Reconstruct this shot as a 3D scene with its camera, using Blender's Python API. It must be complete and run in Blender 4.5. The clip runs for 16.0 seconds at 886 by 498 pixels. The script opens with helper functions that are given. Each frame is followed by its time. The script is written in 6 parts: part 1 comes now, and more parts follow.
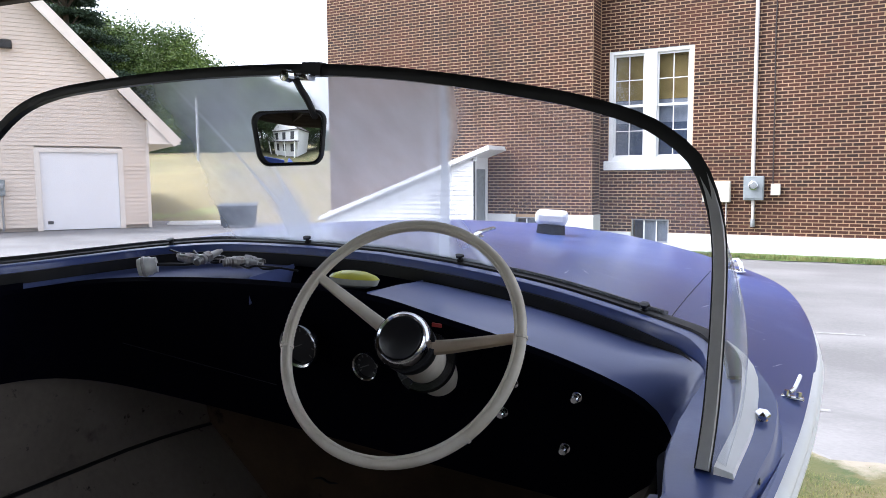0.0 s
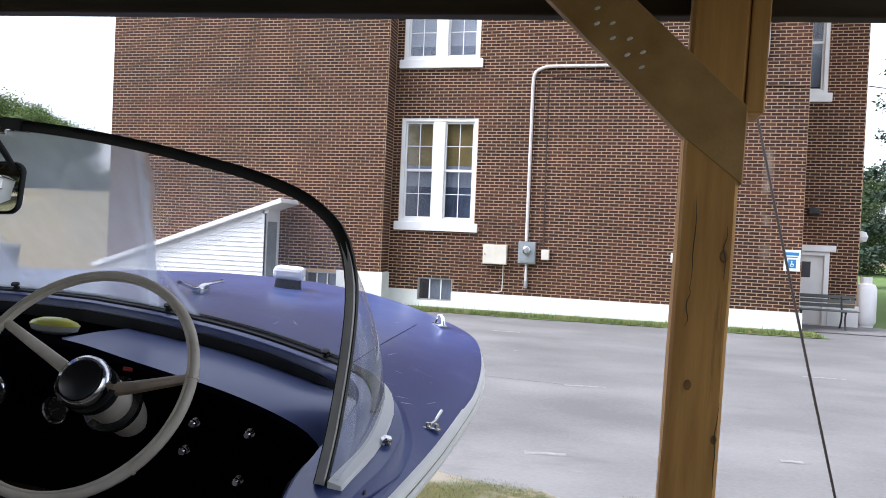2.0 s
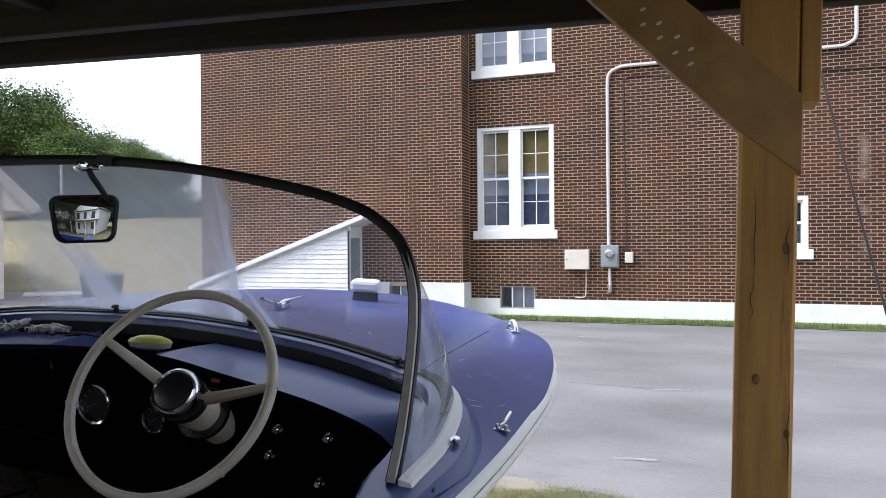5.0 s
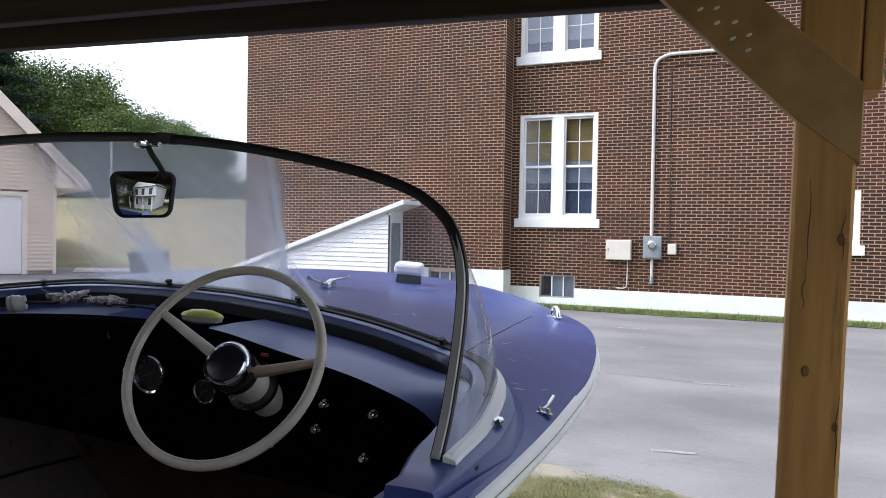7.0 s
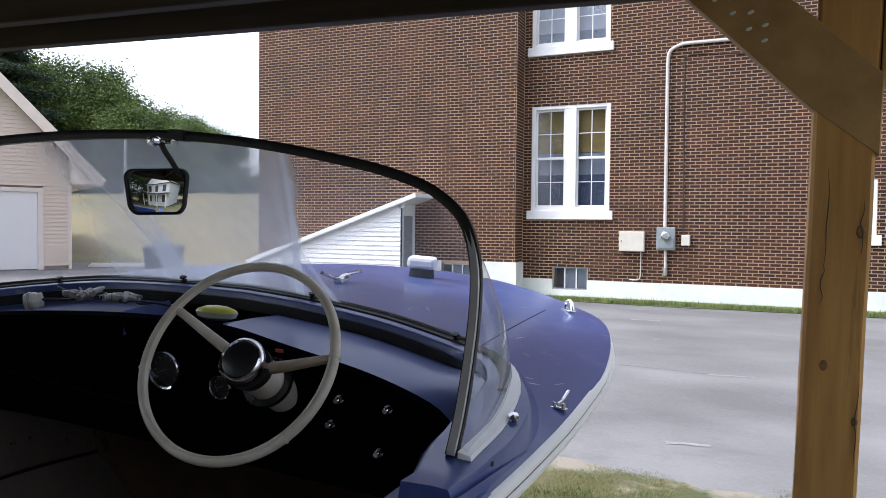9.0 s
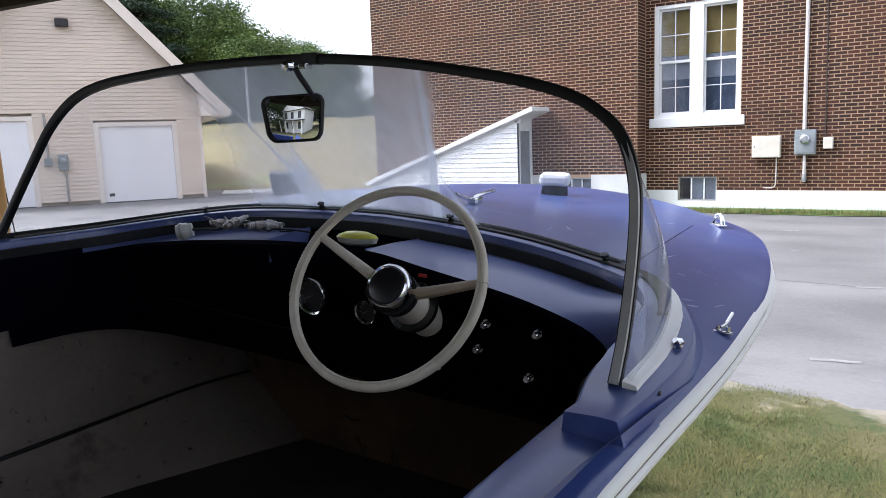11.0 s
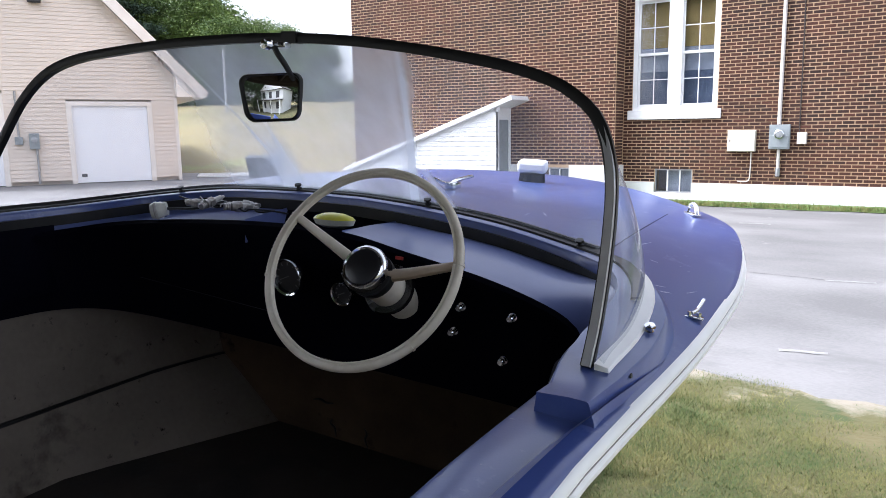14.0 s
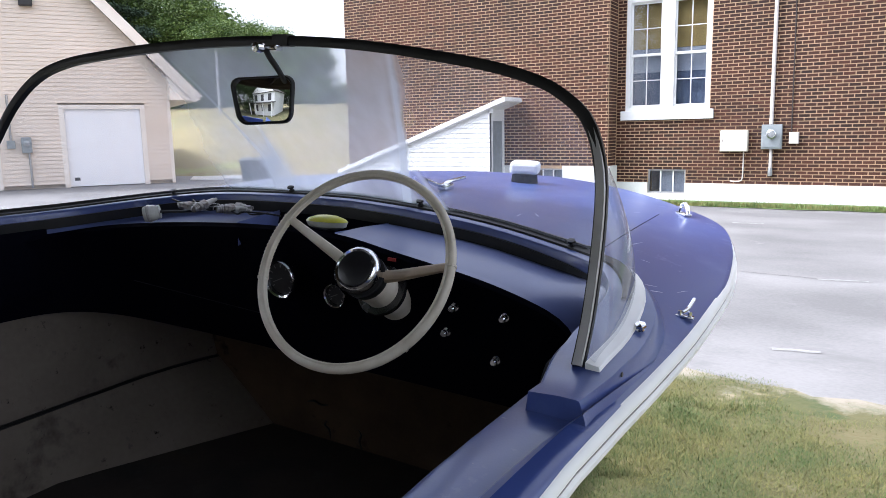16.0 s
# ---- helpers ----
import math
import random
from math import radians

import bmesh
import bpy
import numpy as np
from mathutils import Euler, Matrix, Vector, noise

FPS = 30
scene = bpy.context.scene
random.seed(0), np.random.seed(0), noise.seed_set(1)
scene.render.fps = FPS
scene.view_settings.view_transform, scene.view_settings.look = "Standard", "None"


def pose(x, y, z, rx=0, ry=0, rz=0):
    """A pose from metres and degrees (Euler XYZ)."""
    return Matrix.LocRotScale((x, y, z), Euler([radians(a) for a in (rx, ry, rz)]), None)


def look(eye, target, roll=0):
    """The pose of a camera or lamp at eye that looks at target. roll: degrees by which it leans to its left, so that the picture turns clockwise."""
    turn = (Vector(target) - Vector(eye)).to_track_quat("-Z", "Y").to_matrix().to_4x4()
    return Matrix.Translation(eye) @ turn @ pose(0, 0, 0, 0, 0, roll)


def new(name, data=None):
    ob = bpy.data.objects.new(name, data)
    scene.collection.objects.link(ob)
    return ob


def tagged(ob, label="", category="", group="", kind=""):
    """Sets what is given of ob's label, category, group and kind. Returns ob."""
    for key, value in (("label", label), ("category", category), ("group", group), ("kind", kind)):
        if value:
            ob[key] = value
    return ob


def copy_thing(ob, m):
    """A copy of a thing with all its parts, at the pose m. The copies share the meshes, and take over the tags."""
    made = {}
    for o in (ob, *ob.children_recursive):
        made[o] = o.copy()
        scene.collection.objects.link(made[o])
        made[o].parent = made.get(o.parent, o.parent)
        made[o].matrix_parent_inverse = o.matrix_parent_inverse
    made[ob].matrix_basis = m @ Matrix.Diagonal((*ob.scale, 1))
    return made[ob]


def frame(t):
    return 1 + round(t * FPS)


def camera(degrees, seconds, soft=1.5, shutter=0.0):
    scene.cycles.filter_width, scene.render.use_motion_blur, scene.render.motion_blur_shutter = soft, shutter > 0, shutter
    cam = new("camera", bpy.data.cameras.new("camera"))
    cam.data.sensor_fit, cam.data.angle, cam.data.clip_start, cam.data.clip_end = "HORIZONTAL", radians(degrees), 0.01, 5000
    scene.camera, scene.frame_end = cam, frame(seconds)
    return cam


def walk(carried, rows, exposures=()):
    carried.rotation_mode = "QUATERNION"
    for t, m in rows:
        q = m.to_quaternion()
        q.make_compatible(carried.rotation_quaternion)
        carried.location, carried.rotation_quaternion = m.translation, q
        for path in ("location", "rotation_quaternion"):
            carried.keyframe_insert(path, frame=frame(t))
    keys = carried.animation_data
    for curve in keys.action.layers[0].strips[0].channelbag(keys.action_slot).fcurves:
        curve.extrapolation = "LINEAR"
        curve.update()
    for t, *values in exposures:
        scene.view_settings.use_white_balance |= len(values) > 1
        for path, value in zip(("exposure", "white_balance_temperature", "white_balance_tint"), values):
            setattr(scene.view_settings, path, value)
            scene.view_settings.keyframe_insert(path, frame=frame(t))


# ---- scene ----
cam = camera(62.6, 16.0, soft=0.35)
PATH = [
    (0, (-0.595, 3.427, 1.492), (-1.58, 5.157, 1.303), -0.4),
    (0.5, (-0.571, 3.401, 1.495), (-1.427, 5.205, 1.388), 0.2),
    (1, (-0.564, 3.372, 1.485), (-1.275, 5.239, 1.39), 3.0),
    (1.5, (-0.462, 3.359, 1.51), (-1.118, 5.247, 1.441), 2.2),
    (2, (-0.349, 3.337, 1.508), (-0.834, 5.277, 1.48), 2.5),
    (2.5, (-0.276, 3.305, 1.487), (-0.822, 5.228, 1.408), -0.7),
    (3, (-0.252, 3.331, 1.493), (-0.731, 5.27, 1.399), -0.7),
    (3.5, (-0.249, 3.314, 1.493), (-0.658, 5.27, 1.4), 0.3),
    (4, (-0.251, 3.295, 1.495), (-0.709, 5.241, 1.444), 0.1),
    (4.5, (-0.27, 3.29, 1.5), (-0.858, 5.201, 1.461), -0.7),
    (5, (-0.3, 3.306, 1.504), (-1.001, 5.179, 1.499), -0.4),
    (5.2, (-0.311, 3.304, 1.497), (-1.082, 5.15, 1.477), -0.1),
    (7.5, (-0.309, 3.289, 1.496), (-1.113, 5.119, 1.442), 1.1),
    (8, (-0.308, 3.298, 1.492), (-1.127, 5.121, 1.416), 0.8),
    (8.5, (-0.304, 3.296, 1.497), (-1.115, 5.122, 1.411), 0.7),
    (9, (-0.313, 3.293, 1.501), (-1.144, 5.111, 1.438), 0.6),
    (9.5, (-0.319, 3.294, 1.497), (-1.181, 5.097, 1.415), 0.1),
    (10, (-0.371, 3.309, 1.504), (-1.487, 4.957, 1.312), -2.7),
    (12.5, (-0.394, 3.329, 1.496), (-1.444, 4.996, 1.156), -0.6),
    (13, (-0.394, 3.328, 1.492), (-1.444, 4.994, 1.144), -0.9),
    (13.5, (-0.39, 3.322, 1.493), (-1.427, 4.994, 1.131), -0.6),
    (14, (-0.386, 3.32, 1.495), (-1.431, 4.994, 1.175), -0.8),
    (14.5, (-0.384, 3.319, 1.492), (-1.427, 4.996, 1.177), -0.8),
    (15, (-0.385, 3.324, 1.49), (-1.421, 5.004, 1.163), -1.1),
    (15.5, (-0.377, 3.318, 1.492), (-1.396, 5.006, 1.155), -0.6),
    (16, (-0.379, 3.317, 1.495), (-1.412, 5.0, 1.179), -1.1),
]
STOPS = [(0, 0.68), (0.5, 0.5), (1.5, 0.2), (2.0, 0.14), (3.0, 0.07), (4.0, 0.05), (5.0, 0.0), (9.5, 0.0), (10.0, 0.0), (12.5, 0.62), (16.0, 0.62)]
walk(cam, [(t, look(eye, target, roll)) for t, eye, target, roll in PATH], [(t, s + 0.48, 5850, 14) for t, s in STOPS])

# ---- world and light: a bright overcast day ----
world = bpy.data.worlds.new("overcast_sky")
scene.world = world
world.use_nodes = True
wn, wl = world.node_tree.nodes, world.node_tree.links
sky = wn.new("ShaderNodeTexSky")
sky.sky_type = "NISHITA"
sky.sun_disc = False
sky.sun_elevation, sky.sun_rotation = radians(53), radians(241)
sky.air_density, sky.dust_density, sky.ozone_density = 1.0, 4.0, 1.0
veil = wn.new("ShaderNodeHueSaturation")
veil.inputs["Saturation"].default_value = 0.20
wl.new(sky.outputs["Color"], veil.inputs["Color"])
wl.new(veil.outputs["Color"], wn["Background"].inputs["Color"])
wn["Background"].inputs["Strength"].default_value = 0.31

sun_data = bpy.data.lights.new("sun", "SUN")
sun_data.energy, sun_data.angle, sun_data.color = 1.6, radians(7), (1.0, 0.96, 0.9)
sun = new("sun", sun_data)
sun.matrix_world = look((0, 0, 30), (20, 11, 0))

# ---- materials ----
MATS = {}


def nodes_of(name):
    m = bpy.data.materials.new(name)
    m.use_nodes = True
    nt = m.node_tree
    return m, nt, nt.nodes, nt.links, nt.nodes["Principled BSDF"]


def surface(name, c1, c2, scale=6.0, rough=0.6, metal=0.0, bump=0.1, bscale=60.0, rvar=0.15, fine=0.35, stretch=(1, 1, 1),
            coat=0.0, spots=None, per_piece=0.0, dist=0.002):
    """Two colours mixed at two scales, uneven gloss, fine relief; spots: (colour, scale, threshold) of stains."""
    if name in MATS:
        return MATS[name]
    m, nt, n, l, b = nodes_of(name)
    co = n.new("ShaderNodeTexCoord")
    mp = n.new("ShaderNodeMapping")
    mp.inputs["Scale"].default_value = stretch
    l.new(co.outputs["Object"], mp.inputs["Vector"])
    big, small = n.new("ShaderNodeTexNoise"), n.new("ShaderNodeTexNoise")
    big.inputs["Scale"].default_value, big.inputs["Detail"].default_value = scale, 5
    small.inputs["Scale"].default_value, small.inputs["Detail"].default_value = bscale, 4
    l.new(mp.outputs[0], big.inputs["Vector"])
    l.new(mp.outputs[0], small.inputs["Vector"])
    mix = n.new("ShaderNodeMix")
    mix.data_type = "RGBA"
    mix.inputs["A"].default_value, mix.inputs["B"].default_value = (*c1, 1), (*c2, 1)
    ma = n.new("ShaderNodeMath")
    ma.operation = "MULTIPLY_ADD"
    ma.inputs[1].default_value = fine
    l.new(small.outputs["Fac"], ma.inputs[0])
    ramp = n.new("ShaderNodeMapRange")
    ramp.inputs["From Min"].default_value, ramp.inputs["From Max"].default_value = 0.3, 0.7
    ramp.inputs["To Min"].default_value, ramp.inputs["To Max"].default_value = -fine * 0.5, 1 - fine * 0.5
    l.new(big.outputs["Fac"], ramp.inputs["Value"])
    l.new(ramp.outputs[0], ma.inputs[2])
    fac = ma.outputs[0]
    if per_piece:
        geo, inf = n.new("ShaderNodeNewGeometry"), n.new("ShaderNodeObjectInfo")
        add, fr, pm = n.new("ShaderNodeMath"), n.new("ShaderNodeMath"), n.new("ShaderNodeMath")
        add.operation, fr.operation, pm.operation = "ADD", "FRACT", "MULTIPLY_ADD"
        l.new(geo.outputs["Random Per Island"], add.inputs[0])
        l.new(inf.outputs["Random"], add.inputs[1])
        l.new(add.outputs[0], fr.inputs[0])
        l.new(fr.outputs[0], pm.inputs[0])
        pm.inputs[1].default_value = per_piece
        sub = n.new("ShaderNodeMath")
        sub.operation = "SUBTRACT"
        l.new(fac, sub.inputs[0])
        sub.inputs[1].default_value = per_piece * 0.5
        l.new(sub.outputs[0], pm.inputs[2])
        fac = pm.outputs[0]
    l.new(fac, mix.inputs["Factor"])
    col = mix.outputs["Result"]
    for sc, (c3, s3, th) in enumerate(spots or ()):
        sp = n.new("ShaderNodeTexNoise")
        sp.inputs["Scale"].default_value, sp.inputs["Detail"].default_value, sp.inputs["Roughness"].default_value = s3, 6, 0.65
        off = n.new("ShaderNodeVectorMath")
        off.inputs[1].default_value = (3.7 * sc + 1.3, 7.1, 2.9)
        l.new(mp.outputs[0], off.inputs[0])
        l.new(off.outputs[0], sp.inputs["Vector"])
        r3 = n.new("ShaderNodeMapRange")
        r3.inputs["From Min"].default_value, r3.inputs["From Max"].default_value = th, th + 0.1
        l.new(sp.outputs["Fac"], r3.inputs["Value"])
        m3 = n.new("ShaderNodeMix")
        m3.data_type = "RGBA"
        l.new(r3.outputs[0], m3.inputs["Factor"])
        l.new(col, m3.inputs["A"])
        m3.inputs["B"].default_value = (*c3, 1)
        col = m3.outputs["Result"]
    l.new(col, b.inputs["Base Color"])
    rr = n.new("ShaderNodeMapRange")
    rr.inputs["To Min"].default_value, rr.inputs["To Max"].default_value = max(rough - rvar, 0.02), min(rough + rvar, 1)
    l.new(big.outputs["Fac"], rr.inputs["Value"])
    l.new(rr.outputs[0], b.inputs["Roughness"])
    b.inputs["Metallic"].default_value = metal
    b.inputs["Coat Weight"].default_value = coat
    b.inputs["Coat Roughness"].default_value = 0.18
    if bump:
        bp = n.new("ShaderNodeBump")
        bp.inputs["Strength"].default_value, bp.inputs["Distance"].default_value = bump, dist
        l.new(small.outputs["Fac"], bp.inputs["Height"])
        l.new(bp.outputs[0], b.inputs["Normal"])
    MATS[name] = m
    return m


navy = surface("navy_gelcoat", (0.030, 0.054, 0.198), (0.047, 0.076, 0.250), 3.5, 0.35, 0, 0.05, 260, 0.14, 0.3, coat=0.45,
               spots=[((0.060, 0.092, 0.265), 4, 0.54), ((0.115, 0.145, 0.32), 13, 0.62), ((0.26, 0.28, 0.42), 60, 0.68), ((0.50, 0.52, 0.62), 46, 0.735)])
# Lighter copy of the navy: sky sheen on the dash is put into the colour.
navy_dash = surface("navy_dash_lightened", (0.074, 0.098, 0.235), (0.098, 0.126, 0.285), 5, 0.46, 0, 0.04, 220, 0.08, 0.3, coat=0.5,
                    spots=[((0.11, 0.135, 0.26), 9, 0.60), ((0.008, 0.009, 0.02), 50, 0.72)])
# Shaded copy of the navy: cockpit shade is put into this near-black.
navy_shaded = surface("shaded_dark_navy", (0.0009, 0.0010, 0.0035), (0.0014, 0.0016, 0.0055), 6, 0.6, 0, 0.1, 150)
navy_shaded.node_tree.nodes["Principled BSDF"].inputs["Specular IOR Level"].default_value = 0.03
white_gel = surface("white_moulding", (0.90, 0.90, 0.875), (0.85, 0.85, 0.82), 14, 0.4, 0, 0.08, 90, spots=[((0.30, 0.29, 0.26), 30, 0.70)])
alu = surface("weathered_aluminium", (0.55, 0.56, 0.57), (0.42, 0.43, 0.44), 18, 0.36, 0.9, 0.12, 140)
chrome = surface("pitted_chrome", (0.75, 0.76, 0.78), (0.62, 0.63, 0.65), 20, 0.13, 1.0, 0.05, 200, 0.08)
black_rub = surface("black_rubber", (0.006, 0.006, 0.0065), (0.014, 0.014, 0.014), 20, 0.45, 0, 0.1, 120)
black_rub.node_tree.nodes["Principled BSDF"].inputs["Specular IOR Level"].default_value = 0.3
bone = surface("aged_ivory_plastic", (0.66, 0.61, 0.51), (0.54, 0.49, 0.39), 24, 0.42, 0, 0.06, 200, 0.1, spots=[((0.26, 0.22, 0.16), 40, 0.68)])
tan_plastic = surface("tan_plastic", (0.42, 0.33, 0.23), (0.34, 0.26, 0.18), 20, 0.42, 0, 0.06, 160)
liner = surface("grey_flecked_liner", (0.225, 0.195, 0.160), (0.110, 0.094, 0.076), 2.2, 0.9, 0, 0.3, 70, spots=[((0.050, 0.043, 0.036), 2.6, 0.61), ((0.006, 0.0055, 0.005), 30, 0.63), ((0.012, 0.014, 0.035), 4, 0.63)])
# Bulkhead: the fall-off of light in the cockpit is put into this brown.
bulk_mat = surface("stained_shaded_bulkhead", (0.115, 0.080, 0.052), (0.055, 0.038, 0.026), 4, 0.9, 0, 0.3, 70, spots=[((0.012, 0.008, 0.006), 7, 0.60)])
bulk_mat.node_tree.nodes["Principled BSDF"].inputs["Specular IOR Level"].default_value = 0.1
liner.node_tree.nodes["Principled BSDF"].inputs["Specular IOR Level"].default_value = 0.2
# Sole: near-black, with the cockpit's shade in the colour.
floor_mat = surface("dirty_shaded_sole", (0.022, 0.015, 0.011), (0.007, 0.006, 0.005), 5, 0.95, 0, 0.3, 60, spots=[((0.02, 0.02, 0.018), 8, 0.58)])
gauge_black = surface("black_dial", (0.01, 0.01, 0.012), (0.018, 0.018, 0.02), 20, 0.35, 0, 0.0, 60)
dial_mark = surface("pale_dial_marks", (0.16, 0.16, 0.15), (0.11, 0.11, 0.10), 30, 0.6, 0, 0.0, 60)
steel = surface("dull_steel", (0.35, 0.34, 0.33), (0.22, 0.2, 0.18), 40, 0.4, 0.85, 0.1, 160, spots=[((0.12, 0.07, 0.04), 60, 0.62)])
ceramic = surface("white_ceramic", (0.40, 0.39, 0.37), (0.28, 0.27, 0.25), 40, 0.3, 0, 0.03, 160)
yellow = surface("yellow_plastic", (0.62, 0.62, 0.05), (0.55, 0.52, 0.06), 30, 0.3, 0, 0.02, 120)
clear_grey = surface("milky_plastic", (0.55, 0.56, 0.52), (0.45, 0.46, 0.42), 30, 0.3, 0, 0.02, 120)
red = surface("red_plastic", (0.35, 0.02, 0.015), (0.28, 0.02, 0.015), 30, 0.35, 0, 0.02, 120)

brick_mat = surface("brown_red_brick", (0.020, 0.0064, 0.0036), (0.064, 0.0195, 0.0098), 0.5, 0.88, 0, 0.5, 90, 0.08, 0.5,
                    spots=[((0.035, 0.018, 0.014), 0.35, 0.66)], per_piece=0.9)
mortar = surface("tan_mortar", (0.50, 0.345, 0.215), (0.385, 0.262, 0.16), 1.2, 0.95, 0, 0.6, 120)


def lime_streak(m, x0, z0, z1, colour):
    """Pale lime that has run down the brickwork at x0, between two heights."""
    n, l = m.node_tree.nodes, m.node_tree.links
    b = n["Principled BSDF"]
    co, sp, no, mx = (n.new("ShaderNode" + k) for k in ("TexCoord", "SeparateXYZ", "TexNoise", "Mix"))
    mx.data_type = "RGBA"
    no.inputs["Scale"].default_value, no.inputs["Detail"].default_value = 2.4, 6
    l.new(co.outputs["Object"], sp.inputs[0])
    l.new(co.outputs["Object"], no.inputs["Vector"])

    def span(v, a, c, p, q):
        r = n.new("ShaderNodeMapRange")
        r.inputs["From Min"].default_value, r.inputs["From Max"].default_value, r.inputs["To Min"].default_value, r.inputs["To Max"].default_value = a, c, p, q
        l.new(v, r.inputs["Value"])
        return r.outputs[0]

    def op(kind, a, c):
        r = n.new("ShaderNodeMath")
        r.operation = kind
        for k, v in enumerate((a, c)):
            if isinstance(v, float):
                r.inputs[k].default_value = v
            else:
                l.new(v, r.inputs[k])
        return r.outputs[0]

    away = op("ABSOLUTE", op("SUBTRACT", sp.outputs["X"], x0), 0.0)
    f = op("MULTIPLY", span(away, 0.02, 0.13, 0.75, 0.0), span(no.outputs["Fac"], 0.42, 0.62, 0.0, 1.0))
    f = op("MULTIPLY", f, op("MULTIPLY", span(sp.outputs["Z"], z0, z0 + 0.3, 0.0, 1.0), span(sp.outputs["Z"], z1 - 1.0, z1, 1.0, 0.0)))
    l.new(f, mx.inputs["Factor"])
    l.new(b.inputs["Base Color"].links[0].from_socket, mx.inputs["A"])
    mx.inputs["B"].default_value = (*colour, 1)
    l.new(mx.outputs["Result"], b.inputs["Base Color"])


for m in (brick_mat, mortar):
    lime_streak(m, 2.33, 1.2, 4.2, (0.24, 0.19, 0.15))
white_paint = surface("white_house_paint", (0.80, 0.80, 0.79), (0.70, 0.70, 0.69), 3, 0.5, 0, 0.1, 80, spots=[((0.45, 0.44, 0.42), 7, 0.70)])
found_paint = surface("white_painted_concrete", (0.74, 0.74, 0.72), (0.62, 0.62, 0.60), 2.5, 0.75, 0, 0.4, 40, spots=[((0.34, 0.33, 0.30), 4, 0.68)])
siding = surface("cream_vinyl_siding", (0.70, 0.605, 0.515), (0.655, 0.565, 0.475), 0.5, 0.5, 0, 0.08, 70, stretch=(1, 1, 3))
trim_cream = surface("cream_trim", (0.80, 0.74, 0.67), (0.72, 0.66, 0.59), 3, 0.5, 0, 0.05, 70)
gar_white = surface("white_steel_door", (0.84, 0.84, 0.86), (0.80, 0.80, 0.82), 2, 0.4, 0, 0.05, 60)
roofing = surface("dark_shingle", (0.07, 0.065, 0.06), (0.11, 0.10, 0.095), 4, 0.9, 0, 0.4, 60)
grey_box = surface("grey_steel_box", (0.28, 0.31, 0.32), (0.22, 0.24, 0.25), 9, 0.45, 0.2, 0.05, 90)
cream_box = surface("cream_steel_box", (0.62, 0.58, 0.50), (0.55, 0.51, 0.43), 6, 0.5, 0, 0.05, 90)
conduit_mat = surface("pale_conduit", (0.60, 0.56, 0.53), (0.5, 0.46, 0.43), 12, 0.5, 0.0, 0.05, 90)
dark_wire = surface("dark_wire", (0.03, 0.022, 0.02), (0.05, 0.04, 0.035), 12, 0.6, 0, 0, 60)
blind_ochre = surface("ochre_roller_blind", (0.34, 0.25, 0.085), (0.27, 0.19, 0.065), 3, 0.85, 0, 0.1, 160)
# Colour of reflected sky, for a sheet behind the lower panes.
slate_backing = surface("slate_blue_backing", (0.085, 0.11, 0.165), (0.06, 0.08, 0.125), 4, 0.8, 0, 0.1, 60, stretch=(5, 5, 1))
blind_grey = surface("pale_curtain", (0.34, 0.36, 0.40), (0.27, 0.29, 0.33), 4, 0.85, 0, 0.1, 60, stretch=(6, 6, 1))
# Bluish room backing: the sky seen in the panes is put into its colour.
room_dark = surface("dark_room", (0.09, 0.11, 0.17), (0.12, 0.14, 0.20), 2, 0.9, 0, 0, 60)
sign_blue = surface("blue_sign_face", (0.03, 0.16, 0.36), (0.035, 0.18, 0.40), 8, 0.4, 0, 0, 60)
sign_white = surface("white_sign_face", (0.75, 0.78, 0.78), (0.68, 0.72, 0.73), 8, 0.4, 0, 0, 60)
paper_dark = surface("dark_poster", (0.035, 0.035, 0.04), (0.06, 0.06, 0.065), 8, 0.5, 0, 0, 60)
bench_mat = surface("weathered_bench_boards", (0.13, 0.14, 0.13), (0.08, 0.085, 0.08), 3, 0.8, 0, 0.3, 60, stretch=(0.3, 6, 6))
iron = surface("dark_iron", (0.03, 0.03, 0.032), (0.05, 0.05, 0.05), 12, 0.55, 0.4, 0.2, 90)
tank_white = surface("white_tank_paint", (0.80, 0.80, 0.80), (0.72, 0.72, 0.72), 4, 0.35, 0, 0.05, 60)
bin_mat = surface("dark_green_bin", (0.008, 0.014, 0.015), (0.014, 0.022, 0.023), 5, 0.5, 0.1, 0.1, 50)
asphalt = surface("worn_asphalt", (0.106, 0.103, 0.101), (0.188, 0.182, 0.178), 0.7, 0.88, 0, 0.6, 45, 0.08, 0.8,
                  spots=[((0.128, 0.124, 0.122), 0.8, 0.57), ((0.23, 0.224, 0.218), 2.6, 0.67), ((0.08, 0.078, 0.077), 9, 0.70)], stretch=(0.7, 1.2, 1), dist=0.004)
line_paint = surface("worn_white_line", (0.27, 0.265, 0.255), (0.16, 0.157, 0.153), 9, 0.8, 0, 0.3, 60)
soil = surface("sandy_soil_and_grass", (0.110, 0.092, 0.040), (0.060, 0.066, 0.020), 1.6, 0.95, 0, 0.8, 26, 0.05, 0.6,
               spots=[((0.25, 0.205, 0.135), 2.6, 0.575), ((0.045, 0.060, 0.017), 2.9, 0.55)], dist=0.01)


